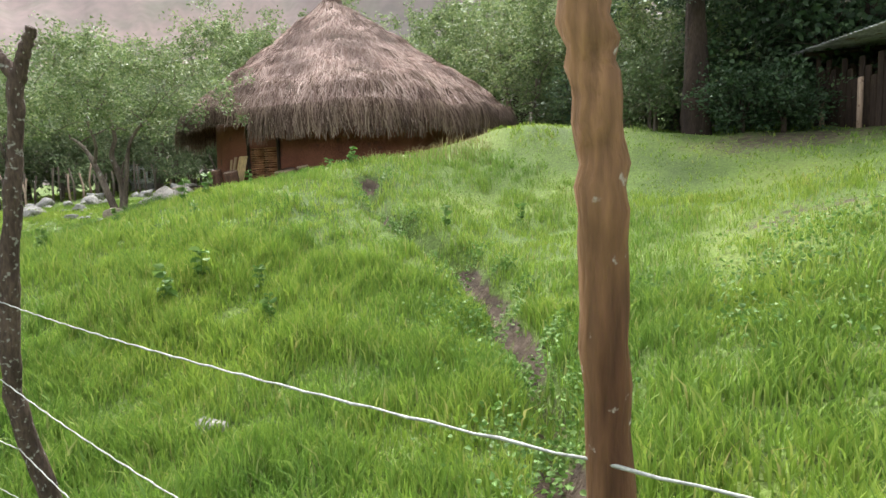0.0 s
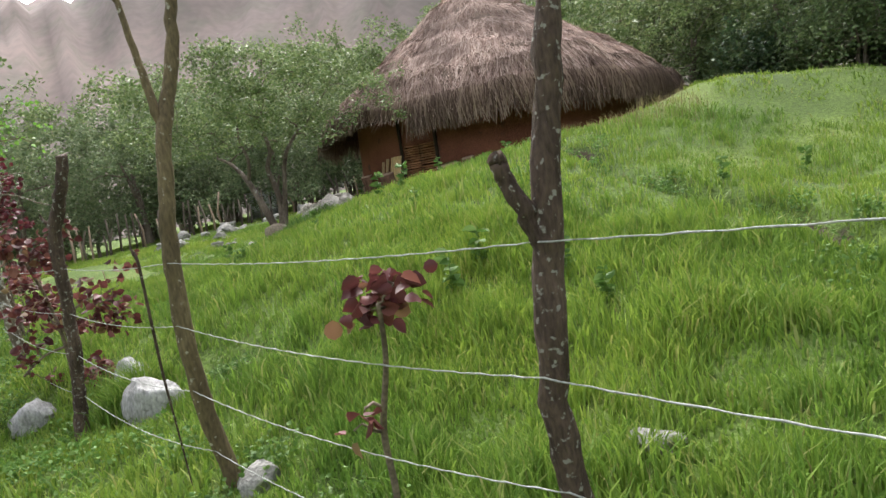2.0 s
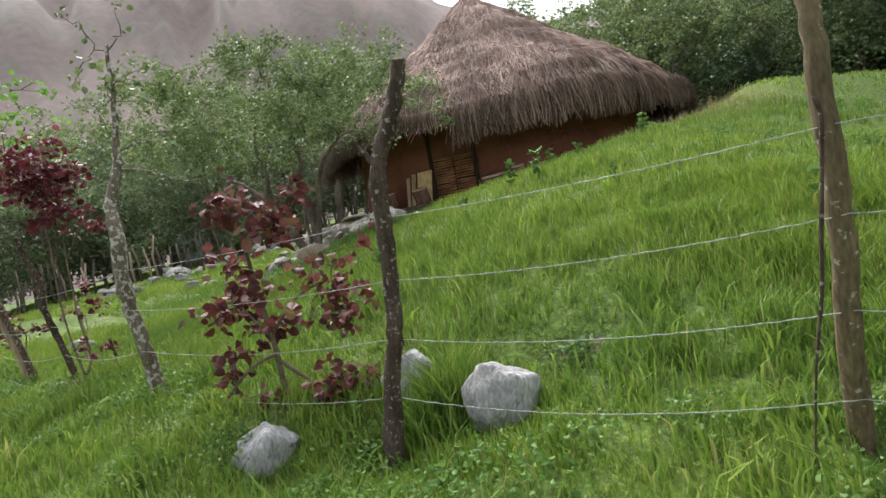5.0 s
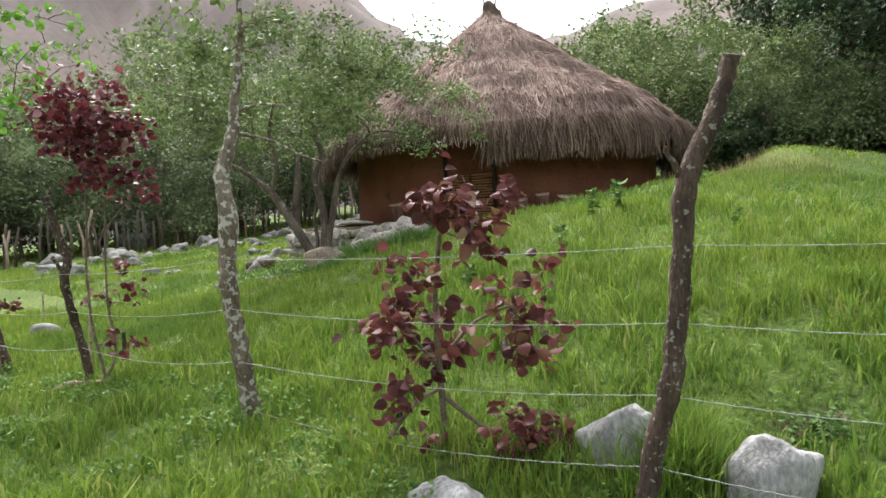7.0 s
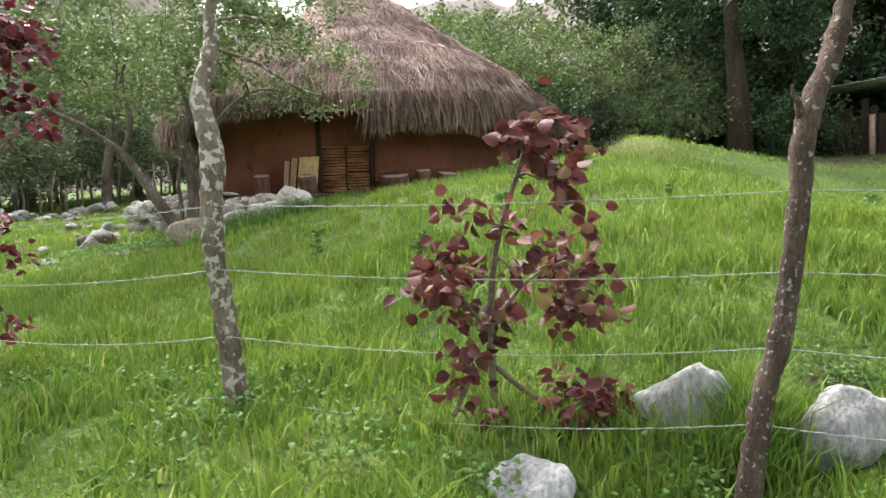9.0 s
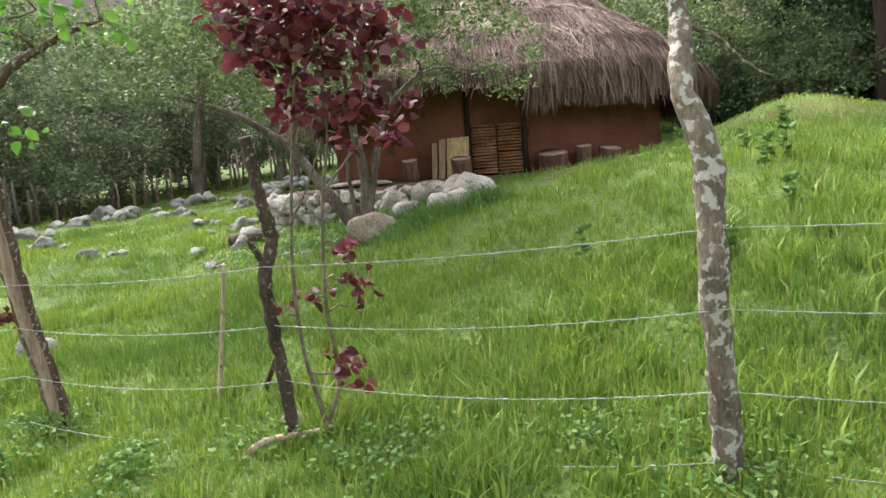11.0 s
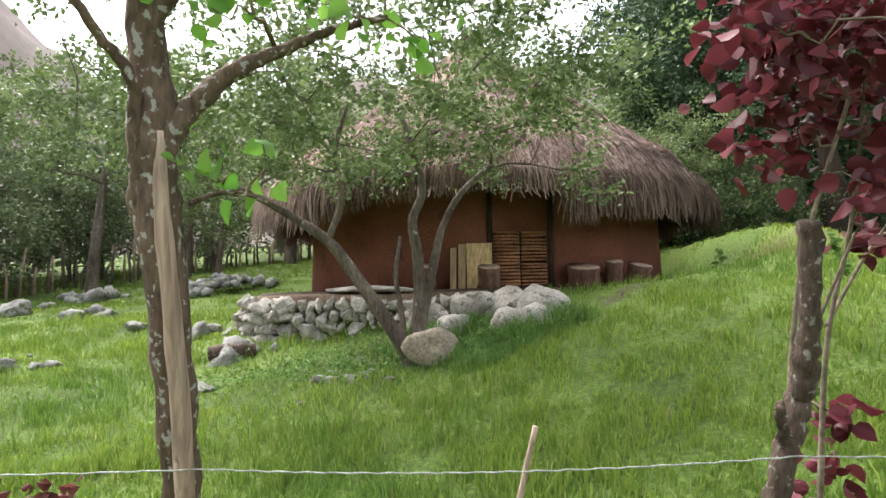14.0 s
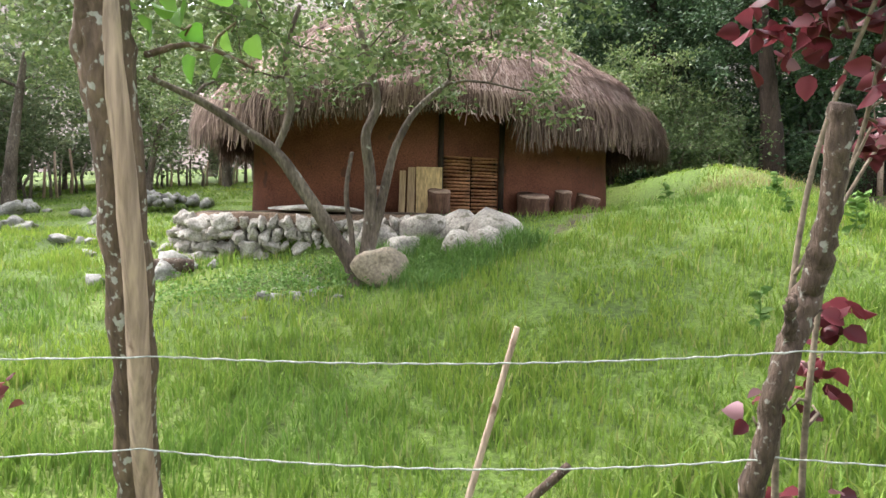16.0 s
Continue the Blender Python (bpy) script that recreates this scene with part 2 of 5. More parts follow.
# the hut's plan: how far the wall stands out, by direction from the middle
PLAN = [(-180, 1.02), (-150, 0.95), (-130, 0.88), (-110, 0.86), (-80, 0.97), (-43, 1.08), (-20, 1.1), (10, 1.18), (50, 1.15), (90, 1.02), (137, 0.88), (160, 0.98), (180, 1.02)]
SWELLS = [(-6, 4, 4, -0.807), (-1, 3, 4, -0.667), (-3, 9, 4, 0.659), (-9, 9, 4, -0.378), (-2, 13, 4, 0.447), (1, 9, 4, -0.796),
          (-6, 13, 4, 0.499), (-10, 14, 5, -0.591), (3, 16, 5, -0.008), (-4, 18, 5, -0.138), (-12, 20, 8, 0.202), (6, 6, 6, 0.154),
          (-14, 5, 8, 0.348), (8, 22, 9, 0.438), (-22, 28, 12, 0.246), (1.3, 14.2, 3, 0.78), (-4, 12, 3, -0.252), (-9, 26, 6, -0.24)]
GULLY = [(-1.75, 10.9), (-1.35, 9.1), (-0.8, 8.3), (-0.2, 7.4), (0.06, 6.6), (0.25, 5.45), (0.37, 4.5), (0.41, 3.75), (0.37, 3.05), (0.36, 2.4), (0.45, 1.2)]


def smooth(a, b, x):
    t = np.clip((x - a) / (b - a), 0, 1)
    return t * t * (3 - 2 * t)


def to_line(x, y, line):
    best = np.full(np.shape(x), 1e9)
    for (ax, ay), (bx, by) in zip(line, line[1:]):
        dx, dy = bx - ax, by - ay
        t = np.clip(((x - ax) * dx + (y - ay) * dy) / (dx * dx + dy * dy), 0, 1)
        best = np.minimum(best, np.hypot(x - ax - t * dx, y - ay - t * dy))
    return best


def plan(a):
    """The hut's outline at an angle in radians, as a share of its mean radius."""
    d = np.degrees(a)
    at, size = [p[0] for p in PLAN], [p[1] for p in PLAN]
    return sum(np.interp((d + o + 180) % 360 - 180, at, size) for o in (-12, -4, 4, 12)) / 4


def hut_r(x, y):
    """Distance from the hut's middle, measured on its uneven round plan."""
    dx, dy = np.asarray(x) - HUT[0], np.asarray(y) - HUT[1]
    return np.hypot(dx, dy) / plan(np.arctan2(dy, dx))


def height(x, y):
    """Height of the ground; x and y are numbers or arrays."""
    x, y = np.asarray(x, float), np.asarray(y, float)
    far = np.hypot(x + 4, y - 12)
    squeeze = np.where(far > 45, 45 / np.maximum(far, 1) * (1 + 0.35 * np.log(np.maximum(far, 1) / 45)), 1.0)
    xs, ys = -4 + (x + 4) * squeeze, 12 + (y - 12) * squeeze
    z = 0.356 + 0.0865 * xs + 0.0625 * ys
    for a, b2, s, k in SWELLS:
        z = z + k * np.exp(-((xs - a) ** 2 + (ys - b2) ** 2) / (s * s))
    z = z + 0.035 * np.sin(1.9 * x + 0.7 * y) * np.sin(1.3 * y - 0.6 * x) + 0.02 * np.sin(4.3 * x + 1.1) * np.sin(3.7 * y)
    wob = 0.08 * np.sin(3.1 * x) + 0.06 * np.sin(4.7 * y)
    z = z - 0.36 * np.exp(-((to_line(x, y, GULLY) + wob * 0.5) / 0.18) ** 2)
    z = z - 0.14 * np.exp(-((x + 5.28) / 0.3) ** 2 - ((y - 6.25) / 0.2) ** 2)
    z = z - 0.3 * np.exp(-(x + 6.6) ** 2 - ((y - 5.9) / 0.6) ** 2) - 0.15 * np.exp(-((x + 7.6) ** 2 + (y - 6.1) ** 2) / 0.25)
    r = hut_r(x, y)
    k, wide = smooth(4.0, 4.75, r), smooth(4.35, 5.45, r)
    return np.minimum(FLOOR_Z * (1 - k) + z * k, FLOOR_Z * (1 - wide) + z * wide)


def bareness(x, y):
    r = hut_r(x, y)
    v = 1 - smooth(4.05, 4.7, r)
    patchy = np.clip(0.92 + 0.4 * np.sin(2.9 * y + 1.1 * np.sin(4.1 * y)) - 0.09 * np.clip(y - 6, 0, 6), 0.3, 1)
    v = np.maximum(v, 0.95 * patchy * (1 - smooth(0.05, 0.28 + 0.07 * np.sin(5.3 * y), to_line(x, y, GULLY))))
    v = np.maximum(v, 0.8 * np.exp(-((x + 5.28) / 0.28) ** 2 - ((y - 6.25) / 0.18) ** 2))
    v = np.maximum(v, 0.5 * np.exp(-((x + 7.7) ** 2 + (y - 14.9) ** 2) / 1.0))
    v = np.maximum(v, 0.4 * np.exp(-((x + 8.6) ** 2 / 2.0 + (y - 15.2) ** 2 / 1.2)))
    v = np.maximum(v, 0.8 * np.exp(-(to_line(x, y, [(-2.6, 13.5), (-1.2, 14.2), (0.6, 16.0), (0.9, 18.0)]) / 0.5) ** 2))
    v = np.maximum(v, 0.55 * np.exp(-(to_line(x, y, [(-5.4, 13.3), (-3.7, 13.3), (-1.4, 13.6), (0.2, 14.8)]) / 0.35) ** 2))
    v = np.maximum(v, 0.95 * np.exp(-((x - 0.75) ** 2 / 0.3 + (y - 15.5) ** 2 / 0.3)))
    v = np.maximum(v, 0.6 * np.exp(-((x - 6) ** 2 / 9 + (y - 12.5) ** 2 / 5)))
    v = np.maximum(v, 0.5 * np.exp(-((x - 3.6) ** 2 / 2.5 + (y - 7.2) ** 2 / 1.0)))
    return v


# ---- building tools ----


def smooth_mesh(me):
    me.polygons.foreach_set("use_smooth", np.ones(len(me.polygons), bool))


def part(name, bm, mat, parent=None, label="", shade=True, kind=""):
    """Links a bmesh as one mesh object, under a thing or a part."""
    me = bpy.data.meshes.new(name)
    bm.to_mesh(me)
    bm.free()
    me.materials.append(mat)
    if shade:
        smooth_mesh(me)
    ob = new(name, me)
    if parent:
        ob.parent = parent
    return tagged(ob, label, kind=kind)


def raw(name, verts, faces, mat, parent=None, label="", kind="", shade=True):
    """Links arrays of vertices and of same-sided faces as one mesh object."""
    verts, faces = np.asarray(verts, np.float32), np.asarray(faces, np.int32)
    k = faces.shape[1]
    me = bpy.data.meshes.new(name)
    me.vertices.add(len(verts))
    me.vertices.foreach_set("co", verts.ravel())
    me.loops.add(faces.size)
    me.loops.foreach_set("vertex_index", faces.ravel())
    me.polygons.add(len(faces))
    me.polygons.foreach_set("loop_start", np.arange(0, faces.size, k, dtype=np.int32))
    me.polygons.foreach_set("loop_total", np.full(len(faces), k, np.int32))
    me.update(calc_edges=True)
    me.materials.append(mat)
    if shade:
        smooth_mesh(me)
    ob = new(name, me)
    if parent:
        ob.parent = parent
    return tagged(ob, label, kind=kind)


def empty(name, at, label, category, group=""):
    ob = new(name)
    ob.location = at
    ob.empty_display_size = 0.1
    return tagged(ob, label, category, group)


def tube(bm, pts, radii, sides=8, rough=0.0, rng=random, caps=True):
    """A limb along points with a radius at each; rough: unevenness of the rings."""
    pts = [Vector(p) for p in pts]
    rings, side = [], Vector((1, 0, 0))
    for i, p in enumerate(pts):
        d = (pts[min(i + 1, len(pts) - 1)] - pts[max(i - 1, 0)]).normalized()
        side = side - d * side.dot(d)
        if side.length < 1e-3:
            side = d.orthogonal()
        side.normalize()
        up = d.cross(side)
        ring = []
        for k in range(sides):
            a = 2 * math.pi * k / sides
            r = radii[i] * (1 + rough * (rng.random() - 0.5))
            ring.append(bm.verts.new(p + side * (r * math.cos(a)) + up * (r * math.sin(a))))
        rings.append(ring)
    for a, b2 in zip(rings, rings[1:]):
        for k in range(sides):
            bm.faces.new((a[k], a[(k + 1) % sides], b2[(k + 1) % sides], b2[k]))
    if caps:
        bm.faces.new(list(reversed(rings[0])))
        bm.faces.new(rings[-1])
    return rings


def spline(pts, n):
    """n points on a smooth curve through pts (tuples of any length)."""
    P = np.array(pts, float)
    out = []
    for u in np.linspace(0, len(P) - 1, n):
        i = min(int(u), len(P) - 2)
        t = u - i
        p0, p1, p2, p3 = P[max(i - 1, 0)], P[i], P[i + 1], P[min(i + 2, len(P) - 1)]
        out.append(0.5 * (2 * p1 + (p2 - p0) * t + (2 * p0 - 5 * p1 + 4 * p2 - p3) * t * t + (3 * p1 - p0 - 3 * p2 + p3) * t ** 3))
    return out


def stone(bm, at, size, seed, cuts=2, rough=0.22, turn=None, planed=0.93):
    """A boulder with planed faces; planed: how flat they are."""
    rng = random.Random(seed)
    made = bmesh.ops.create_icosphere(bm, subdivisions=cuts, radius=1.0)["verts"]
    planes = [(Vector((rng.gauss(0, 1), rng.gauss(0, 1), rng.gauss(0, 1))).normalized(), rng.uniform(0.52, 0.86)) for _ in range(13)]
    off = Vector((rng.uniform(-50, 50), rng.uniform(-50, 50), rng.uniform(-50, 50)))
    rot = Euler(turn or (rng.uniform(-0.3, 0.3), rng.uniform(-0.3, 0.3), rng.uniform(0, 6.3))).to_matrix()
    for v in made:
        p = v.co.copy()
        for nrm, d in planes:
            over = p.dot(nrm) - d
            if over > 0:
                p -= nrm * over * planed
        p *= 1.12 + rough * noise.noise(p * 1.3 + off) + 0.4 * rough * noise.noise(p * 4 + off) + 0.2 * rough * noise.noise(p * 9 + off)
        p = rot @ Vector((p.x * size[0], p.y * size[1], p.z * size[2]))
        v.co = p + Vector(at)
    return made


def leaves(pos, direction, size, rng, width=0.55, fold=0.25, round_leaf=False):
    """Arrays of a leaf at each place, pointing along its direction."""
    N = len(pos)
    d = direction / np.maximum(np.linalg.norm(direction, axis=1, keepdims=True), 1e-6)
    rnd = rng.normal(size=(N, 3))
    side = np.cross(d, rnd)
    side /= np.maximum(np.linalg.norm(side, axis=1, keepdims=True), 1e-6)
    nrm = np.cross(d, side)
    s = np.asarray(size).reshape(-1, 1)
    if round_leaf:
        rows = [(0.0, 0.0, 0.0), (0.14, width * 0.72, fold * 0.7), (0.42, width, fold), (0.74, width * 0.7, fold * 0.6), (1.0, 0.0, -0.14),
                (0.74, -width * 0.7, fold * 0.6), (0.42, -width, fold), (0.14, -width * 0.72, fold * 0.7)]
        f = np.array([[0, 1, 2, 3, 4], [0, 4, 5, 6, 7]])
    else:
        rows = [(0.0, 0.0, 0.0), (0.45, width * 0.5, fold * 0.5), (1.0, 0.0, -0.1), (0.45, -width * 0.5, fold * 0.5)]
        f = np.array([[0, 1, 2, 3]])
    V = np.stack([pos + s * (a * d + b2 * side + c2 * nrm) for a, b2, c2 in rows], 1)
    k = len(rows)
    F = (np.arange(N)[:, None, None] * k + f[None]).reshape(-1, f.shape[1])
    return V.reshape(-1, 3), F


def gz(x, y):
    return float(height(x, y))

# ---- ground ----


def sheet(xs, ys):
    X, Y = np.meshgrid(xs, ys, indexing="ij")
    Z = height(X, Y)
    V = np.stack([X, Y, Z], -1).reshape(-1, 3)
    a = np.arange(len(xs) * len(ys)).reshape(len(xs), len(ys))
    F = np.stack([a[:-1, :-1], a[1:, :-1], a[1:, 1:], a[:-1, 1:]], -1).reshape(-1, 4)
    return V, F


def spaced(lo, hi, near_lo, near_hi, step):
    inner = np.arange(near_lo, near_hi + step / 2, step)
    low = near_lo - np.cumsum(step * 1.16 ** np.arange(1, 80))
    high = near_hi + np.cumsum(step * 1.16 ** np.arange(1, 80))
    return np.concatenate([low[low > lo][::-1], inner, high[high < hi]])


V, F = sheet(spaced(-900, 900, -14, 8, 0.11), spaced(-900, 900, -3, 23, 0.11))
ground = raw("ground", V, F, GROUND, label="sloping green meadow with bare trodden earth", kind="structure")
att = ground.data.attributes.new("bare", "FLOAT", "POINT")
att.data.foreach_set("value", bareness(V[:, 0], V[:, 1]).astype(np.float32))

# ---- mountains ----


def mountain(name, label, dist, az0, az1, crest, seed, depth):
    """A long slope that rises away from the valley to a crest given in degrees above the level, by azimuth."""
    A, T = np.linspace(az0, az1, 220), np.linspace(0, 1.25, 50)
    V = []
    for a in A:
        el = np.interp(a, [p[0] for p in crest], [p[1] for p in crest])
        for t in T:
            d = dist + depth * t
            top = (dist + depth) * math.tan(radians(el))
            rise = top * (math.sin(min(t, 1.0) * math.pi / 2) ** 1.15) - max(t - 1, 0) * top * 0.6
            x, y = -5 + d * math.sin(radians(a)), 8 + d * math.cos(radians(a))
            rough = noise.fractal(Vector((x, y, seed * 40.0)) * 0.009, 1.0, 2.1, 6) * 0.13 * top * min(t * 2, 1)
            ridge = abs(noise.noise(Vector((a * 0.33, t * 1.4, seed)))) * 0.16 * top * math.sin(min(t, 1) * math.pi)
            V.append((x, y, rise + rough - ridge - 2.0))
    a = np.arange(len(A) * len(T)).reshape(len(A), len(T))
    F = np.stack([a[:-1, :-1], a[:-1, 1:], a[1:, 1:], a[1:, :-1]], -1).reshape(-1, 4)
    return raw(name, V, F, MOUNTAIN, label=label, kind="structure")


mountain("backdrop", "dry brown mountain slopes with scrubby gullies, distance haze in their colour", 160, -100, 110,
         [(-100, 16), (-50, 17), (-32, 18), (-22, 21.5), (-12, 25), (-4, 25), (2, 22.5), (8, 17.5), (14, 14.5), (20, 13.5), (30, 16), (60, 18), (110, 16)], 3, 330)

# ---- the hut ----
hut = empty("thatched_hut", (HUT[0], HUT[1], FLOOR_Z), "round mud hut with a shaggy conical thatch roof", "hut")
WALL_R, WALL_T, WALL_H = 3.2, 0.22, 2.0
DOOR_A, DOOR_B, DOOR_H = radians(-127.3), radians(-109.3), 1.62


def polar(r, a, z):
    """A point of the hut's plan, by nominal radius and angle."""
    k = r * float(plan(a))
    return Vector((k * math.cos(a), k * math.sin(a), z))


bm = bmesh.new()
spans = [(DOOR_B, DOOR_A + 2 * math.pi, 0.0), (DOOR_A, DOOR_B, DOOR_H)]
for a0, a1, z0 in spans:
    cols = 96 if z0 == 0 else 8
    prev = None
    for i in range(cols + 1):
        a = a0 + (a1 - a0) * i / cols
        col = []
        for r in (WALL_R, WALL_R - WALL_T):
            zs = [z0 - (0.25 if z0 == 0 else 0), z0 + 0.35 * (WALL_H - z0), z0 + 0.7 * (WALL_H - z0), WALL_H]
            col.append([bm.verts.new(polar(r + (0.03 * noise.noise(Vector((a * 5, z * 2, 1))) if r == WALL_R else 0) + (0.05 * max(0, 0.5 - z) if r == WALL_R else 0), a, z)) for z in zs])
        if prev:
            for s in range(2):
                for k in range(3):
                    q = (prev[s][k], col[s][k], col[s][k + 1], prev[s][k + 1])
                    bm.faces.new(q if s == 0 else q[::-1])
            bm.faces.new((prev[0][3], col[0][3], col[1][3], prev[1][3]))
            bm.faces.new((prev[1][0], col[1][0], col[0][0], prev[0][0]))
        if i in (0, cols):
            for k in range(3):
                q = (col[0][k], col[1][k], col[1][k + 1], col[0][k + 1])
                bm.faces.new(q[::-1] if i == 0 else q)
        prev = col
bmesh.ops.recalc_face_normals(bm, faces=bm.faces)
part("wall", bm, MUD, hut, "reddish brown mud wall")

# roof: bed of the thatch, with a higher cut over the door
PROFILE = [(0.12, 4.72), (0.5, 4.39), (1.0, 3.99), (1.8, 3.36), (2.6, 2.78), (3.3, 2.28), (3.7, 1.92), (3.95, 1.56)]


def lift(a):
    """How far the fringe is trimmed up over the door."""
    d = (math.degrees(a) + 180) % 360 - 180
    return max(0.0, min(1.0, (d + 165) / 25)) * max(0.0, min(1.0, (-110 - d) / 0.8)) * (0.6 if d < -129 else 1.0)


def roof_at(r, a):
    z = float(np.interp(r, [p[0] for p in PROFILE], [p[1] for p in PROFILE]))
    course = (r * 1.7 + 0.5 * noise.noise(Vector((3 * math.cos(a), 3 * math.sin(a), r)))) % 1
    return z + 0.07 * course + 0.05 * math.sin(5 * a + 1.3) * min(1, r / 3) + 0.11 * noise.noise(Vector((r * 1.6 * math.cos(a), r * 1.6 * math.sin(a), 7)))


bm = bmesh.new()
prev = None
rows_r = [0.06, 0.3, 0.6, 1.0, 1.5, 2.0, 2.5, 3.0, 3.4, 3.7, 3.88]
for i in range(97):
    a = 2 * math.pi * (i % 96) / 96
    top = [bm.verts.new(polar(r, a, roof_at(r, a) + 0.05 * noise.noise(Vector((r * 2, a * 6, 3))))) for r in rows_r]
    under = [bm.verts.new(polar(r, a, roof_at(r, a) - 0.16)) for r in reversed(rows_r)]
    col = top + under
    if prev:
        for k in range(len(col)):
            j = (k + 1) % len(col)
            bm.faces.new((prev[k], col[k], col[j], prev[j]))
    prev = col
bmesh.ops.remove_doubles(bm, verts=bm.verts, dist=0.004)
bmesh.ops.recalc_face_normals(bm, faces=bm.faces)
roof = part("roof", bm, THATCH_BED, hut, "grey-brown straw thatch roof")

rng = np.random.default_rng(5)


def strands(N, r_lo, r_hi, length, width, droop, fringe=False):
    """Straw laid down the slope; each strand is a strip of two pieces."""
    V, F = [], []
    for _ in range(N):
        r = math.sqrt(rng.uniform(r_lo ** 2, r_hi ** 2))
        a = rng.uniform(0, 2 * math.pi)
        L = length * rng.uniform(0.6, 1.4)
        if fringe:
            k = lift(a)
            L = length * (rng.uniform(0.72, 1.26) * (1 - k) + 0.5 * rng.uniform(0.9, 1.08) * k) * (1 + (1 - k) * 0.25 * noise.noise(Vector((9 * math.cos(a), 9 * math.sin(a), 4))))
        up = rng.uniform(0.005, 0.05) + 0.05 * max(0.0, noise.noise(Vector((r * 3 * math.cos(a), r * 3 * math.sin(a), 2))))
        pts = []
        rr, aa = r, a + 0
        zz = roof_at(min(r, 3.88), a) + up
        turn = rng.normal(0, 0.06 if fringe else 0.16)
        n = 3 if not fringe else 4
        for k in range(n):
            pts.append((rr, aa, zz))
            if fringe:
                rr2 = rr + L / 3 * (0.5, 0.22, 0.03)[min(k, 2)]
                zz = zz - L / 3 * (0.75, 0.95, 1.0)[min(k, 2)] 
            else:
                rr2 = rr + L / 2 * 0.72
                zz = roof_at(min(rr2, 3.88), a) + up + (0.015 if k else 0) - max(rr2 - 3.88, 0) * 1.4
            aa += turn / max(rr2, 0.6) * L
            rr = rr2
        w = width * rng.uniform(0.6, 1.5)
        base = len(V)
        for k, (pr, pa, pz) in enumerate(pts):
            ww = w * (1 - 0.35 * k / n) * 0.5
            tx, ty = -math.sin(pa) * ww, math.cos(pa) * ww
            x, y, _ = polar(pr, pa, 0)
            V += [(x - tx, y - ty, pz), (x + tx, y + ty, pz + rng.normal(0, 0.004))]
        for k in range(n - 1):
            q = base + 2 * k
            F.append((q, q + 2, q + 3, q + 1))
    return V, F


V, F = strands(42000, 0.1, 3.9, 0.36, 0.013, 0)
raw("straw", V, F, THATCH, roof, "loose grey-brown straw", "stuff")
# hanging fringe, its straw coloured dark for the shade at the eave
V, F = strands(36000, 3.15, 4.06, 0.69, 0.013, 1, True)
raw("fringe", V, F, THATCH_EDGE_SHADED, roof, "hanging straw fringe, darkened with eave shade", "stuff")
bm = bmesh.new()
tube(bm, spline([(0, 0, 4.5), (0.02, 0, 4.74), (-0.02, 0.02, 4.93), (0, 0, 5.05)], 9), [0.34, 0.3, 0.25, 0.2, 0.17, 0.15, 0.13, 0.1, 0.05], 14, 0.3)
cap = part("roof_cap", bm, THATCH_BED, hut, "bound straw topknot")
for s in (-1, 1):
    bm = bmesh.new()
    tube(bm, [(0.1 * s, 0, 4.84), (0.14 * s, 0.02, 5.04), (0.12 * s, 0, 5.18)], [0.025, 0.02, 0.012], 6)
    part("peak_stick", bm, DARKWOOD, hut)

# door: two leaves of lashed canes in a pole frame
for s, (a0, a1) in enumerate(((DOOR_A, (DOOR_A + DOOR_B) / 2), ((DOOR_A + DOOR_B) / 2, DOOR_B))):
    p, q = polar(WALL_R - 0.06, a0, 0), polar(WALL_R - 0.06, a1, 0)
    across = (q - p).normalized()
    out = Vector((-across.y, across.x, 0)) * -1
    bm = bmesh.new()
    for e in (p + across * 0.035, q - across * 0.035):
        tube(bm, [e + Vector((0, 0, 0.02)), e + Vector((0.004, 0, 0.8)), e + Vector((0, 0, DOOR_H - 0.03))], [0.032, 0.028, 0.03], 8, 0.2)
    leaf = part("door_leaf", bm, DARKWOOD, hut, "cane door leaf lashed to poles")
    r2 = random.Random(s)
    bm = bmesh.new()
    low, high, deep = Vector((0, 0, 0.86)), Vector((0, 0, DOOR_H - 0.03)), out * 0.03
    ring = [[bm.verts.new(e + side + h) for h in (low, high)] for e, side in ((p, deep), (q, deep), (q, -deep), (p, -deep))]
    for a, b2 in zip(ring, ring[1:] + ring[:1]):
        bm.faces.new((a[0], b2[0], b2[1], a[1]))
    bm.faces.new([r[1] for r in ring])
    bm.faces.new([r[0] for r in reversed(ring)])
    part("upper_panel", bm, MUD, leaf, "plain mud-smeared upper panel", shade=False)
    for k in range(16):
        z = 0.05 + k * 0.0525
        bm = bmesh.new()
        e0 = p + across * 0.012 + out * 0.035 + Vector((0, 0, z + r2.uniform(-0.008, 0.008)))
        e1 = q - across * 0.012 + out * 0.035 + Vector((0, 0, z + r2.uniform(-0.008, 0.008)))
        tube(bm, [e0, (e0 + e1) / 2 + out * r2.uniform(-0.006, 0.01), e1], [0.022 * r2.uniform(0.8, 1.1)] * 3, 7, 0.1, r2)
        part("cane", bm, CANE, leaf)
bm = bmesh.new()
tube(bm, [polar(WALL_R + 0.02, DOOR_A - 0.06, DOOR_H + 0.05), polar(WALL_R + 0.07, (DOOR_A + DOOR_B) / 2, DOOR_H + 0.05), polar(WALL_R + 0.02, DOOR_B + 0.06, DOOR_H + 0.05)], [0.05] * 3, 10, 0.1)
part("lintel", bm, DARKWOOD, hut)
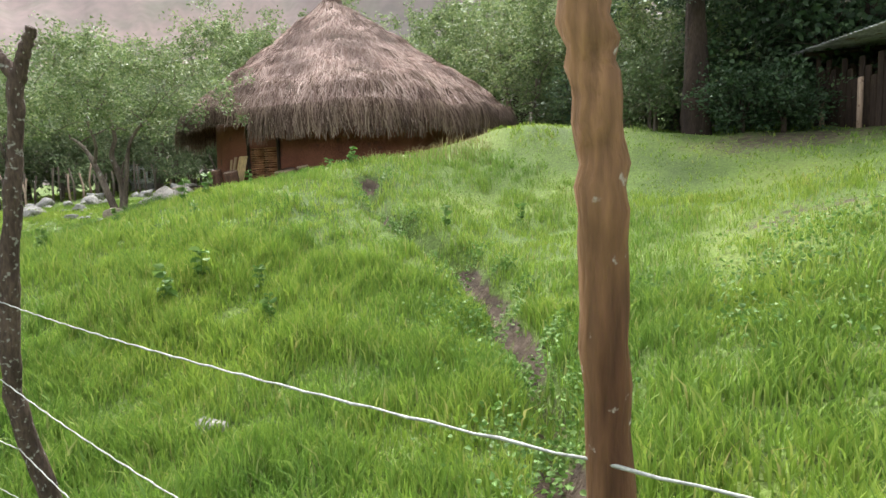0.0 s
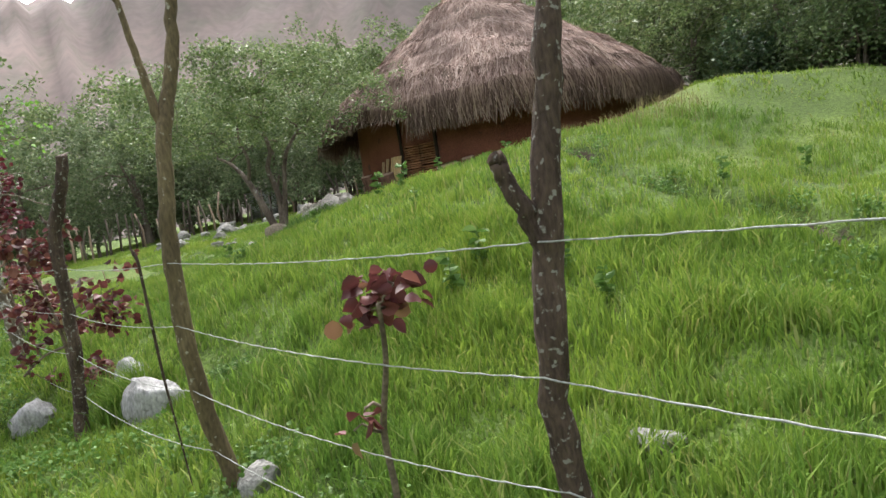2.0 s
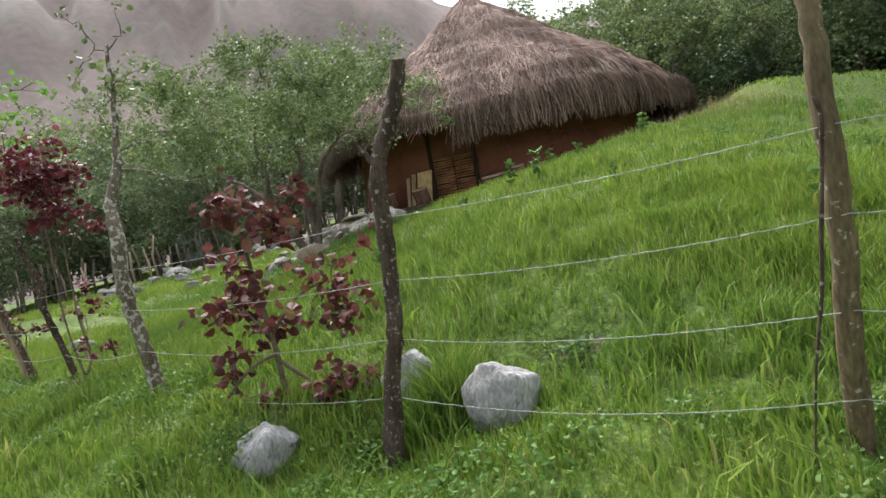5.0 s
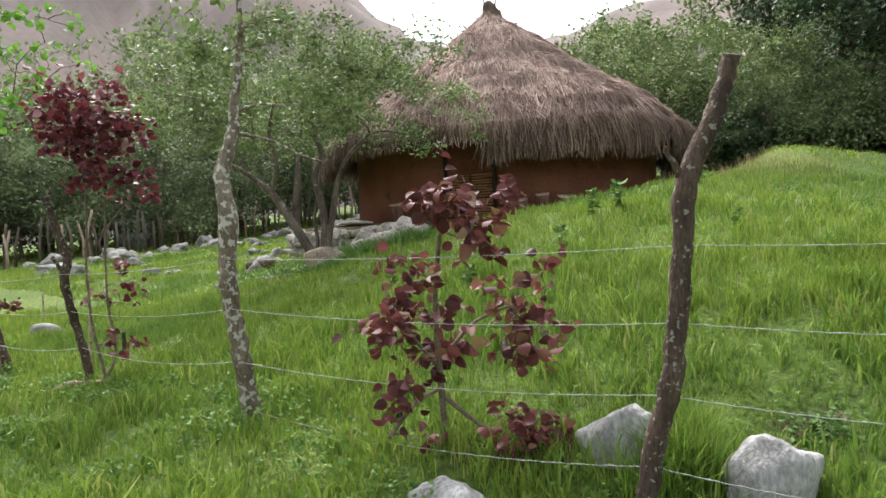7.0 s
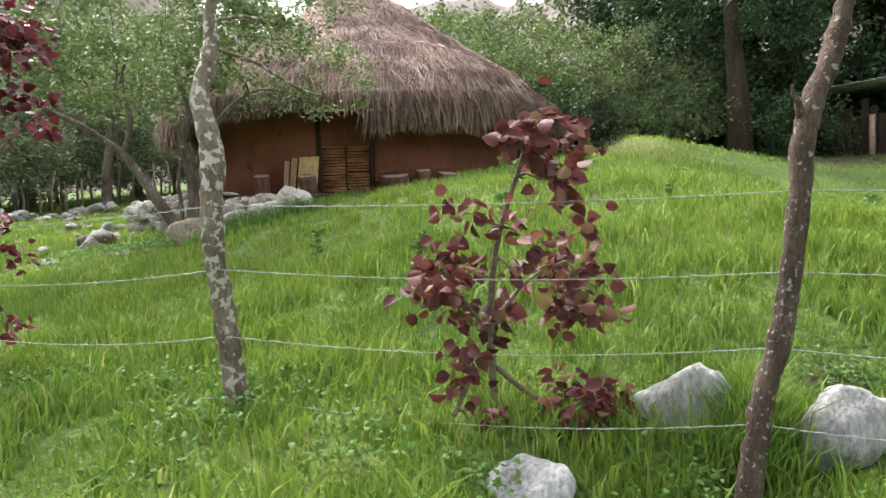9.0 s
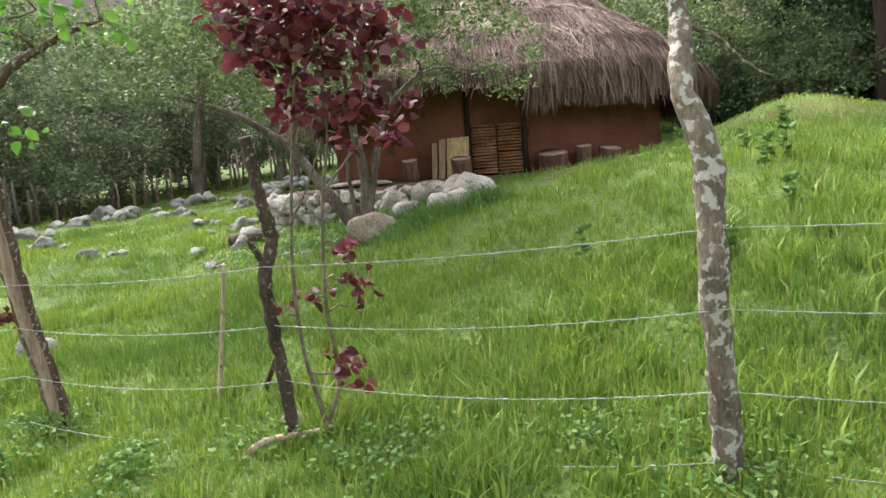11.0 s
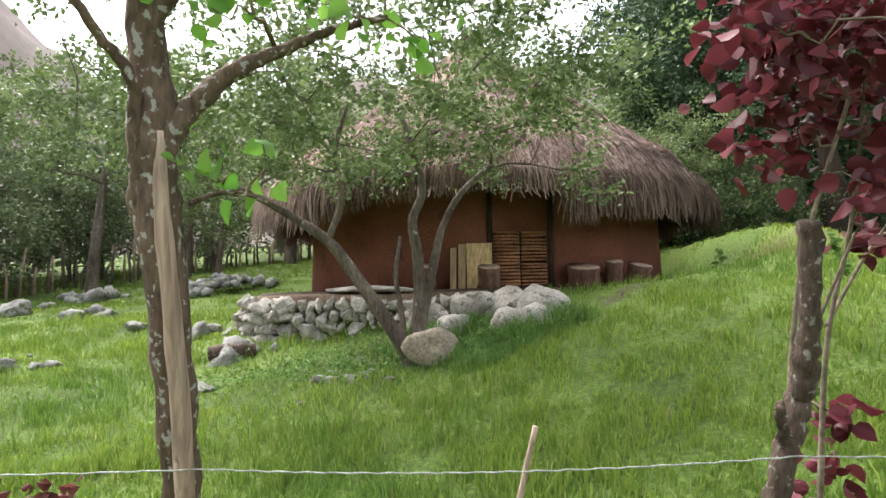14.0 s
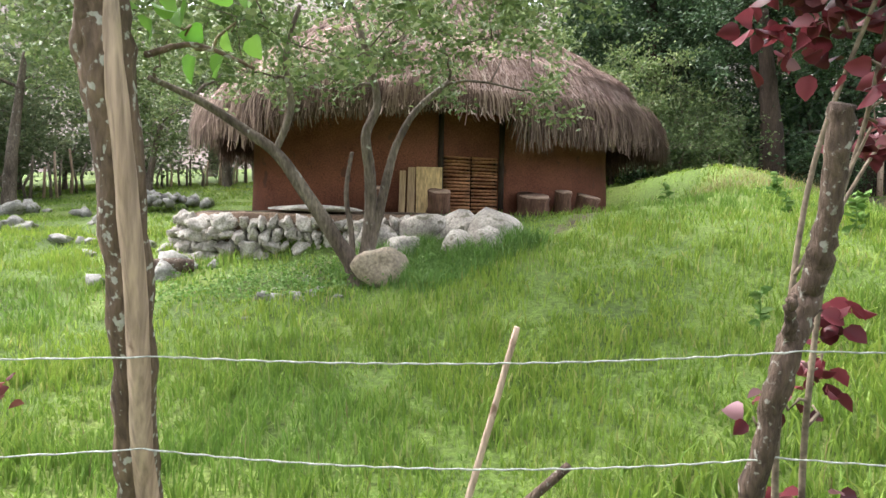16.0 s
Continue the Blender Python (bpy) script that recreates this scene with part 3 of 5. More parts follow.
for a in (DOOR_A - 0.012, DOOR_B + 0.012):
    bm = bmesh.new()
    tube(bm, [polar(WALL_R + 0.02, a, -0.15), polar(WALL_R + 0.015, a, 0.8), polar(WALL_R + 0.02, a, DOOR_H)], [0.045, 0.04, 0.045], 9, 0.15)
    part("door_post", bm, DARKWOOD, hut)
bm = bmesh.new()
a0, a1 = radians(-146), radians(-111)
tube(bm, [polar(3.78, a0 + (a1 - a0) * k / 6, 1.46) for k in range(7)], [0.035] * 7, 8, 0.15)
part("eave_pole", bm, DARKWOOD, hut)
for deg in range(0, 360, 15):
    bm = bmesh.new()
    a = radians(deg + 4)
    tube(bm, [polar(0.3, a, 4.33), polar(2.0, a, roof_at(2.0, a) - 0.2), polar(3.7, a, roof_at(3.7, a) - 0.21)], [0.03, 0.035, 0.03], 6)
    part("rafter", bm, DARKWOOD, hut)

# ---- fence ----
# each post: a limb through points (x, y, z, radius)


def fence_post(name, mat, label, limbs, sides=12, rough=0.16, seed=1, shift=(0, 0, 0)):
    r2 = random.Random(seed)
    x, y = limbs[0][0][0], limbs[0][0][1]
    thing = empty(name, (x, y, gz(x, y)), label, "fence post", "fence posts")
    base = Vector((x, y, gz(x, y)))
    for i, limb in enumerate(limbs):
        n = max(8, len(limb) * 5)
        pts = spline(limb, n)
        bm = bmesh.new()
        tube(bm, [Vector(p[:3]) - base + Vector((r2.gauss(0, 0.004), r2.gauss(0, 0.004), 0)) for p in pts],
             [max(p[3], 0.004) * (1 + 0.09 * noise.noise(Vector((p[2] * 6, i, seed)))) for p in pts], sides if i == 0 else 9, rough, r2)
        part("trunk" if i == 0 else "branch", bm, mat, thing)
    thing.location = base + Vector(shift)
    return thing


fence_post("fence_post", BARK_BROWN, "thick peeling brown live fence post", [[(0.13, 0.55, -0.3, 0.042), (0.13, 0.55, 0.4, 0.039), (0.122, 0.55, 1.0, 0.037), (0.116, 0.55, 1.35, 0.037), (0.107, 0.55, 1.55, 0.037), (0.092, 0.55, 1.72, 0.039), (0.078, 0.55, 2.1, 0.037), (0.08, 0.55, 2.4, 0.034)]], 16, 0.05, 1)
fence_post("fence_post", BARK_GREY, "dark forked fence post with lichen specks",
           [[(-2.330, 3.000, -0.75, 0.0533), (-2.380, 2.930, -0.3, 0.0516), (-2.430, 2.850, 0.1, 0.0499), (-2.450, 2.800, 0.45, 0.0447), (-2.410, 2.790, 0.9, 0.0482), (-2.350, 2.800, 1.35, 0.0413), (-2.300, 2.815, 1.75, 0.0361), (-2.268, 2.825, 2.03, 0.0387)],
            [(-2.270, 2.825, 1.98, 0.0344), (-2.215, 2.820, 2.12, 0.0292), (-2.165, 2.820, 2.23, 0.0258)],
            [(-2.272, 2.825, 1.98, 0.0344), (-2.340, 2.820, 2.09, 0.0292), (-2.400, 2.820, 2.17, 0.0258)],
            [(-2.415, 2.785, 0.87, 0.0387), (-2.465, 2.770, 0.98, 0.0292), (-2.515, 2.755, 1.12, 0.0280), (-2.530, 2.750, 1.16, 0.0300)]], 12, 0.2, 2)
fence_post("fence_post", BARK_OLIVE, "slender olive fence post ending in forked twigs",
           [[(-4.460, 4.55, -0.8, 0.0580), (-4.515, 4.47, -0.3, 0.0550), (-4.545, 4.39, 0.13, 0.0520), (-4.540, 4.34, 0.54, 0.0510), (-4.535, 4.34, 0.94, 0.0490), (-4.510, 4.38, 1.35, 0.0450), (-4.485, 4.42, 1.67, 0.0430), (-4.420, 4.55, 2.1, 0.0390), (-4.380, 4.60, 2.5, 0.0340)],
            [(-4.485, 4.42, 1.65, 0.0300), (-4.560, 4.43, 2.0, 0.0230), (-4.640, 4.44, 2.45, 0.0160)],
            [(-4.385, 4.60, 2.45, 0.0280), (-4.280, 4.60, 2.7, 0.0160), (-4.200, 4.60, 2.9, 0.0100)],
            [(-4.385, 4.60, 2.45, 0.0260), (-4.490, 4.60, 2.7, 0.0140), (-4.550, 4.60, 2.9, 0.0100)],
            [(-4.640, 4.44, 2.42, 0.0130), (-4.760, 4.44, 2.62, 0.0090), (-4.860, 4.44, 2.74, 0.0050)],
            [(-4.630, 4.44, 2.42, 0.0120), (-4.650, 4.46, 2.75, 0.0080), (-4.640, 4.46, 2.95, 0.0050)]], 12, 0.1, 3)
fence_post("fence_post", BARK_GREY, "crooked dark fence post leaning over a boulder",
           [[(-6.62, 5.9, -0.7, 0.0645), (-6.57, 5.88, -0.4, 0.0585), (-6.52, 5.87, -0.1, 0.0533), (-6.455, 5.83, 0.17, 0.0516), (-6.41, 5.79, 0.53, 0.0490), (-6.385, 5.76, 0.9, 0.0499), (-6.36, 5.75, 1.2, 0.0533), (-6.25, 5.73, 1.45, 0.0499), (-6.15, 5.71, 1.68, 0.0447), (-6.125, 5.70, 1.81, 0.0430)],
            [(-6.36, 5.76, 1.22, 0.0258), (-6.44, 5.75, 1.33, 0.0120), (-6.46, 5.75, 1.38, 0.0052)]], 12, 0.2, 4)
F_POST = fence_post("fence_post", BARK_LICHEN, "pale lichen-covered fence post with a bent top",
           [[(-8.53, 7.66, -0.5, 0.075), (-8.56, 7.62, -0.15, 0.066), (-8.60, 7.6, 0.2, 0.062), (-8.645, 7.585, 0.56, 0.058), (-8.66, 7.575, 0.91, 0.06), (-8.64, 7.6, 1.2, 0.062), (-8.68, 7.68, 1.5, 0.05), (-8.6, 7.75, 1.75, 0.05), (-8.58, 7.8, 1.95, 0.034), (-8.52, 7.82, 2.4, 0.022), (-8.5, 7.84, 2.9, 0.016)],
            [(-8.6, 7.76, 1.8, 0.014), (-8.35, 7.78, 1.74, 0.01), (-8.1, 7.8, 1.62, 0.008), (-7.95, 7.8, 1.58, 0.004)],
            [(-8.58, 7.8, 1.95, 0.012), (-8.4, 7.8, 2.0, 0.008), (-8.2, 7.8, 1.99, 0.004)]], 12, 0.22, 5)
fence_post("fence_post", BARK_GREY, "dark kinked fence post beside a red shrub",
           [[(-10.08, 9.42, -0.6, 0.0413), (-10.06, 9.36, -0.18, 0.0387), (-10.08, 9.325, 0.06, 0.0370), (-10.11, 9.27, 0.3, 0.0353), (-10.155, 9.21, 0.62, 0.0344), (-10.165, 9.165, 0.79, 0.0353), (-10.12, 9.14, 0.93, 0.0378), (-10.135, 9.11, 1.04, 0.0344), (-10.16, 9.08, 1.16, 0.0318), (-10.195, 9.05, 1.33, 0.0310), (-10.217, 9.035, 1.49, 0.0327)],
            [(-10.175, 9.15, 0.86, 0.0201), (-10.22, 9.14, 0.94, 0.0148), (-10.235, 9.13, 0.98, 0.0134)]], 12, 0.22, 6)
H_POST = fence_post("fence_post", BARK_SPLIT, "thick split live fence post forking into leafy limbs",
           [[(-11.380, 10.82, -0.6, 0.0860), (-11.420, 10.78, -0.2, 0.0731), (-11.470, 10.72, 0.15, 0.0671), (-11.520, 10.66, 0.45, 0.0645), (-11.550, 10.59, 0.75, 0.0645), (-11.600, 10.54, 1.2, 0.0671), (-11.640, 10.54, 1.6, 0.0705), (-11.645, 10.55, 1.85, 0.0731), (-11.660, 10.56, 2.1, 0.0645), (-11.700, 10.56, 2.5, 0.0516), (-11.720, 10.55, 3.0, 0.0387)],
            [(-11.630, 10.54, 1.82, 0.0473), (-11.520, 10.5, 1.98, 0.0387), (-11.400, 10.46, 2.1, 0.0310), (-11.280, 10.42, 2.17, 0.0241), (-11.100, 10.36, 2.27, 0.0172), (-10.880, 10.3, 2.36, 0.0103)],
            [(-11.62, 10.55, 1.3, 0.03), (-11.667, 10.55, 1.5, 0.036), (-11.7, 10.545, 1.64, 0.03), (-11.71, 10.535, 1.72, 0.022), (-11.723, 10.511, 1.9, 0.021), (-11.74, 10.482, 2.02, 0.02), (-11.815, 10.471, 2.11, 0.017), (-11.96, 10.436, 2.27, 0.015), (-12.2, 10.4, 2.5, 0.011)],
            [(-11.680, 10.56, 2.2, 0.0387), (-11.580, 10.5, 2.4, 0.0310), (-11.480, 10.45, 2.7, 0.0241)],
            [(-11.550, 10.5, 1.63, 0.0103), (-11.430, 10.44, 1.67, 0.0077), (-11.280, 10.38, 1.62, 0.0050)]], 14, 0.16, 7, (0.13, 0.0, 0))

STRANDS = [
    [(3.0, -1.6, 1.2), (0.13, 0.51, 1.03), (-2.44, 2.75, 0.9), (-4.54, 4.29, 0.91), (-6.36, 5.77, 0.907), (-8.66, 7.54, 0.92), (-10.175, 9.11, 0.83), (-11.4, 10.42, 0.77), (-13.6, 12.6, 0.76)],
    [(3.1, -1.5, 0.75), (0.14, 0.51, 0.56), (-2.48, 2.76, 0.49), (-4.54, 4.28, 0.545), (-6.41, 5.79, 0.53), (-8.65, 7.51, 0.585), (-10.13, 9.19, 0.5), (-11.43, 10.5, 0.49), (-13.6, 12.6, 0.44)],
    [(3.1, -1.5, 0.4), (0.14, 0.51, 0.22), (-2.45, 2.79, 0.11), (-4.55, 4.33, 0.145), (-6.46, 5.84, 0.17), (-8.625, 7.56, 0.222), (-10.09, 9.27, 0.17), (-11.44, 10.53, 0.18), (-13.6, 12.6, 0.1)],
    [(3.1, -1.5, 0.1), (0.14, 0.51, -0.05), (-2.4, 2.9, -0.3), (-4.53, 4.4, -0.25), (-6.51, 5.89, -0.2), (-8.59, 7.62, -0.12), (-10.08, 9.33, -0.16), (-11.45, 10.55, -0.12), (-13.6, 12.6, -0.2)]]
for s, line in enumerate(STRANDS):
    pts = []
    for (ax, ay, az), (bx, by, bz) in zip(line, line[1:]):
        for k in range(60):
            t = k / 60
            w = 0.0022 * math.sin(k * 2.1 + s)
            pts.append((ax + (bx - ax) * t, ay + (by - ay) * t + w * 0.5, az + (bz - az) * t - 0.055 * 4 * t * (1 - t) * (0.5 + 0.35 * s) + w * 0.7))
    pts.append(line[-1])
    bm = bmesh.new()
    tube(bm, pts, [0.0029 * (1 + 0.2 * math.sin(i * 1.7)) for i in range(len(pts))], 6)
    tagged(part("fence_wire", bm, WIRE), "pale twisted fence wire strung along live posts", "wire", "fence wires")

# ---- trees and shrubs ----


class Tree:
    """Grows limbs from given stems towards points of a crown; keeps the twig ends for the leaves."""

    def __init__(self, seed):
        self.rng, self.np = random.Random(seed), np.random.default_rng(seed)
        self.wood, self.nodes, self.twigs = bmesh.new(), [], []

    def stem(self, pts, sides=9, n=None, rough=0.12):
        c = spline(pts, n or 5 * len(pts))
        tube(self.wood, [p[:3] for p in c], [p[3] for p in c], sides, rough, self.rng)
        self.nodes += [(Vector(p[:3]), p[3]) for p in c[len(c) // 3:]]

    def reach(self, target, sides=6, thin=0.55, least=0.006, wander=0.09):
        t = Vector(target)
        at, r = min(self.nodes, key=lambda q: (q[0] - t).length + max(0, q[0].z - t.z) * 0.8)
        L = (t - at).length
        if L < 0.08:
            return
        n = max(4, int(L / 0.22))
        pts, radii = [], []
        bend = Vector((self.rng.gauss(0, 1), self.rng.gauss(0, 1), self.rng.uniform(0.2, 1.0))) * L * wander
        r0 = max(least, min(r * thin, 0.012 + 0.028 * L))
        for k in range(n + 1):
            u = k / n
            j = Vector((self.rng.gauss(0, 1), self.rng.gauss(0, 1), self.rng.gauss(0, 1))) * 0.02 * (0 < k < n)
            pts.append(at.lerp(t, u) + bend * math.sin(u * math.pi) + j)
            radii.append(r0 * (1 - 0.72 * u) + 0.002)
        tube(self.wood, pts, radii, sides, 0.1, self.rng)
        self.nodes += [(p, q) for p, q in zip(pts[1:], radii[1:])]
        self.twigs.append((pts[-1], (pts[-1] - pts[-2]).normalized()))

    def crown(self, centre, size, count, hollow=0.35, flat_under=0.6, lumps=0.25, twig=0.4, per=3):
        """Limbs to points spread through an uneven egg, the near ones first, then twigs at their ends."""
        c, got = Vector(centre), []
        off = Vector((self.rng.uniform(0, 90), 0, 0))
        while len(got) < count:
            v = Vector((self.rng.gauss(0, 1), self.rng.gauss(0, 1), self.rng.gauss(0, 1))).normalized()
            if v.z < 0:
                v.z *= flat_under
            rad = self.rng.uniform(hollow, 1.0) ** 0.6 * (1 + lumps * noise.noise(v * 1.8 + off) * 2)
            got.append(c + Vector((v.x * size[0], v.y * size[1], v.z * size[2])) * rad)
        base = self.nodes[0][0]
        got.sort(key=lambda p: (p - base).length)
        for p in got:
            self.reach(p)
        for p, d in list(self.twigs):
            for _ in range(per):
                e = p + (d * 0.6 + Vector((self.rng.gauss(0, 0.6), self.rng.gauss(0, 0.6), self.rng.gauss(0.1, 0.5)))) * twig * self.rng.uniform(0.5, 1.1)
                tube(self.wood, [p, (p + e) / 2 + Vector((0, 0, 0.02)), e], [0.006, 0.004, 0.002], 4, caps=False)
                self.twigs.append((e, (e - p).normalized()))

    def foliage(self, each, size, spread, round_leaf=False, width=0.55, hang=0.0):
        P = np.array([p for p, _ in self.twigs])
        D = np.array([d for _, d in self.twigs])
        i = self.np.integers(0, len(P), each * len(P))
        back = self.np.uniform(-0.6, 0.25, (len(i), 1))
        pos = P[i] + D[i] * back * spread * 1.5 + self.np.normal(0, 1, (len(i), 3)) * spread * np.array([1, 1, 0.75])
        d = self.np.normal(0, 1, (len(i), 3)) * np.array([1, 1, 0.6]) + D[i] * 0.6 - np.array([0, 0, hang])
        return leaves(pos, d, self.np.uniform(0.6, 1.3, len(i)) * size, self.np, width, 0.25, round_leaf)


def planted(name, tree, at, label, category, bark, leaf, fol, group="", trunk="trunk", crown="crown"):
    thing = empty(name, at, label, category, group)
    part(trunk, tree.wood, bark, thing)
    V, F = fol
    raw(crown, V, F, leaf, thing)
    return thing


# the spreading fruit tree before the hut
t = Tree(11)
t.stem([(0, 0, -0.2, 0.12), (-0.03, 0.0, 0.12, 0.096), (-0.22, 0.12, 0.5, 0.08), (-0.5, 0.3, 1.0, 0.068), (-0.72, 0.45, 1.35, 0.06), (-0.98, 0.7, 1.6, 0.048), (-1.3, 0.95, 1.85, 0.04), (-1.7, 1.2, 2.05, 0.028)])
t.stem([(0.03, 0.0, -0.2, 0.112), (0.1, -0.02, 0.25, 0.088), (0.13, -0.05, 0.8, 0.068), (0.07, -0.1, 1.2, 0.06), (0.0, -0.12, 1.55, 0.052), (0.12, -0.15, 1.9, 0.044), (0.0, -0.1, 2.4, 0.036), (-0.1, 0.0, 2.9, 0.024)])
t.stem([(0.12, -0.02, 0.3, 0.068), (0.22, -0.08, 0.75, 0.056), (0.3, -0.12, 1.15, 0.05), (0.38, -0.18, 1.5, 0.042), (0.55, -0.28, 1.85, 0.036), (0.9, -0.42, 2.2, 0.028)])
t.stem([(-0.05, 0.02, 0.05, 0.04), (0.0, 0.1, 0.5, 0.032), (-0.02, 0.18, 0.95, 0.026), (0.08, 0.22, 1.4, 0.021)])
t.stem([(-0.72, 0.45, 1.35, 0.04), (-0.6, 0.35, 1.8, 0.036), (-0.7, 0.3, 2.3, 0.028), (-0.6, 0.2, 2.8, 0.02)])
t.crown((-0.35, 0.0, 2.85), (3.1, 3.0, 1.3), 130, 0.3, 0.75, 0.3, 0.38, 3)
TREE_AT = (-7.85, 14.15, gz(-7.85, 14.15))
planted("fruit_tree", t, TREE_AT, "spreading multi-stemmed fruit tree with small green leaves", "tree", BARK_TREE, LEAF_A, t.foliage(48, 0.074, 0.1))


def make_tree(seed, h, crown_z, size, r, lean, limbs, each, leaf_size, spread, trunks=1):
    t = Tree(seed)
    q = random.Random(seed + 500)
    for k in range(trunks):
        a = q.uniform(0, 6.28)
        o = 0.0 if trunks == 1 else 0.12
        lx, ly = lean * math.cos(a), lean * math.sin(a)
        t.stem([(o * math.cos(a), o * math.sin(a), -0.3, r * 1.25), (lx * 0.15 + o * math.cos(a), ly * 0.15, h * 0.22, r), (lx * 0.5, ly * 0.5, h * 0.5, r * 0.75), (lx, ly, h * 0.85, r * 0.4)], 9)
    t.crown((0, 0, crown_z), size, limbs, 0.35, 0.8, 0.35, 0.5, 3)
    return t, t.foliage(each, leaf_size, spread)


def tree_kind(name, label, bark, leaf, spots, group, *args):
    """One tree with its parts, then the like ones at their places: x, y, size."""
    t, fol = make_tree(*args)
    x, y, s = spots[0]
    first = planted(name, t, (x, y, gz(x, y)), label, "tree", bark, leaf, fol, group)
    first.scale = (s, s, s)
    q = random.Random(len(spots))
    for x, y, s in spots[1:]:
        c2 = copy_thing(first, pose(x, y, gz(x, y), 0, 0, q.uniform(0, 360)))
        c2.scale = (s, s, s * q.uniform(0.9, 1.1))


# woods behind the meadow, low and thin-stemmed
tree_kind("woodland_tree", "low rounded woodland tree with several thin stems", BARK_TREE, LEAF_C,
          [(-13.0, 27.0, 1.0), (-17.2, 24.5, 1.05), (-10.2, 31.5, 1.1), (-21.0, 22.5, 1.1), (-6.6, 34.0, 1.2), (-15.5, 31.0, 1.25), (-2.0, 36.0, 1.2), (-25.5, 24.0, 1.2), (-20.0, 29.0, 1.3), (2.5, 34.5, 1.3)],
          "trees at the wood's edge", 21, 3.6, 3.3, (2.3, 2.3, 1.5), 0.1, 0.7, 50, 30, 0.13, 0.15, 2)
tree_kind("woodland_tree", "taller green woodland tree at the meadow's edge", BARK_TREE, LEAF_A,
          [(-8.2, 27.6, 1.0), (-11.8, 35.5, 1.25), (-18.5, 34.0, 1.3), (-5.0, 30.0, 1.0), (-26.0, 31.0, 1.4), (-14.4, 38.0, 1.5), (-1.0, 30.5, 1.0), (-7.5, 41.0, 1.5), (3.5, 41.0, 1.5), (-23.5, 38.0, 1.5)],
          "trees at the wood's edge", 22, 4.6, 4.3, (2.5, 2.5, 2.1), 0.15, 0.5, 60, 30, 0.13, 0.15, 1)
# thicket behind and beside the hut, on the rise
tree_kind("thicket_tree", "dense bushy green tree behind the hut", BARK_DARK, LEAF_A,
          [(3.2, 21.5, 1.0), (2.0, 26.0, 1.3), (6.5, 23.5, 1.25), (4.6, 28.5, 1.5), (9.5, 27.0, 1.5), (0.8, 30.0, 1.3), (13.0, 24.0, 1.4)],
          "trees on the rise", 23, 3.0, 2.7, (2.2, 2.2, 1.9), 0.12, 0.5, 60, 32, 0.13, 0.15, 2)
tree_kind("thicket_tree", "tall dark evergreen tree on the rise", BARK_DARK, LEAF_B,
          [(4.9, 14.4, 0.8), (7.4, 18.6, 1.0), (8.4, 18.0, 1.15), (11.5, 14.5, 1.2), (8.6, 19.4, 1.2), (12.5, 19.5, 1.35), (15.0, 13.0, 1.3), (13.5, 22.0, 1.4), (12.6, 11.2, 1.0), (9.8, 16.0, 1.0), (13.5, 16.0, 1.2), (17.5, 24.0, 1.5), (18.5, 22.5, 1.5), (20.5, 14.0, 1.5), (22.0, 27.0, 1.7), (19.0, 9.0, 1.4), (17.0, 18.0, 1.5), (15.5, 8.0, 1.2)],
          "trees on the rise", 24, 6.5, 5.2, (3.1, 3.1, 2.6), 0.34, 0.5, 90, 36, 0.14, 0.19, 1)
tree_kind("bush", "leafy dark bush on the rise", BARK_DARK, LEAF_B,
          [(6.6, 15.4, 1.0), (7.2, 17.0, 1.2), (9.6, 15.4, 1.3), (9.2, 13.2, 1.0), (8.5, 21.0, 1.4), (11.5, 17.0, 1.4), (5.7, 14.0, 0.9), (6.4, 13.6, 0.8), (6.9, 16.3, 1.7), (8.3, 15.6, 1.8), (10.4, 14.2, 1.9), (7.6, 19.0, 2.0), (9.6, 18.6, 2.1), (12.5, 14.0, 2.0), (3.4, 17.9, 1.1)],
          "bushes on the rise", 25, 1.0, 0.75, (0.95, 0.95, 0.7), 0.04, 0.3, 40, 22, 0.1, 0.14, 3)
tree_kind("bush", "leafy green bush at the edge of the rise", BARK_TREE, LEAF_MID,
          [(4.3, 15.6, 1.0), (4.2, 19.2, 1.4), (2.6, 19.8, 1.1), (5.6, 18.2, 1.5), (5.2, 16.6, 1.5), (3.9, 16.4, 1.0), (3.2, 18.6, 1.2)],
          "bushes on the rise", 29, 1.0, 0.8, (0.95, 0.95, 0.8), 0.04, 0.3, 44, 24, 0.09, 0.13, 3)
tree_kind("bush", "loose pale green bush along the wood", BARK_TREE, LEAF_C,
          [(-12.0, 26.4, 1.0), (-14.6, 25.8, 1.1), (-16.8, 26.8, 1.3), (-19.0, 23.6, 1.1), (-22.8, 23.0, 1.3), (-10.4, 29.6, 1.2), (-7.8, 31.8, 1.2), (-12.6, 29.4, 1.5), (-15.6, 28.6, 1.6), (-5.4, 33.4, 1.3), (-3.0, 33.0, 1.3), (-9.4, 34.0, 1.6), (-18.8, 27.2, 1.6), (-22.4, 26.4, 1.7), (0.4, 33.4, 1.4), (-26.0, 27.0, 1.8), (-13.6, 33.6, 1.9), (-6.6, 37.0, 1.9), (-17.6, 31.0, 1.9), (-21.6, 31.6, 2.0)],
          "bushes along the wood", 27, 1.5, 1.15, (1.25, 1.25, 1.0), 0.04, 0.3, 40, 24, 0.12, 0.18, 3)
tree_kind("thicket_tree", "loose green tree beside the thatched roof", BARK_TREE, LEAF_A,
          [(1.9, 19.9, 1.0), (3.9, 17.6, 0.9), (1.6, 23.0, 1.15), (-1.6, 25.6, 1.1), (-5.6, 25.8, 0.95)], "trees behind the hut", 28, 2.6, 2.5, (1.5, 1.5, 1.3), 0.08, 0.5, 50, 28, 0.1, 0.12, 2)
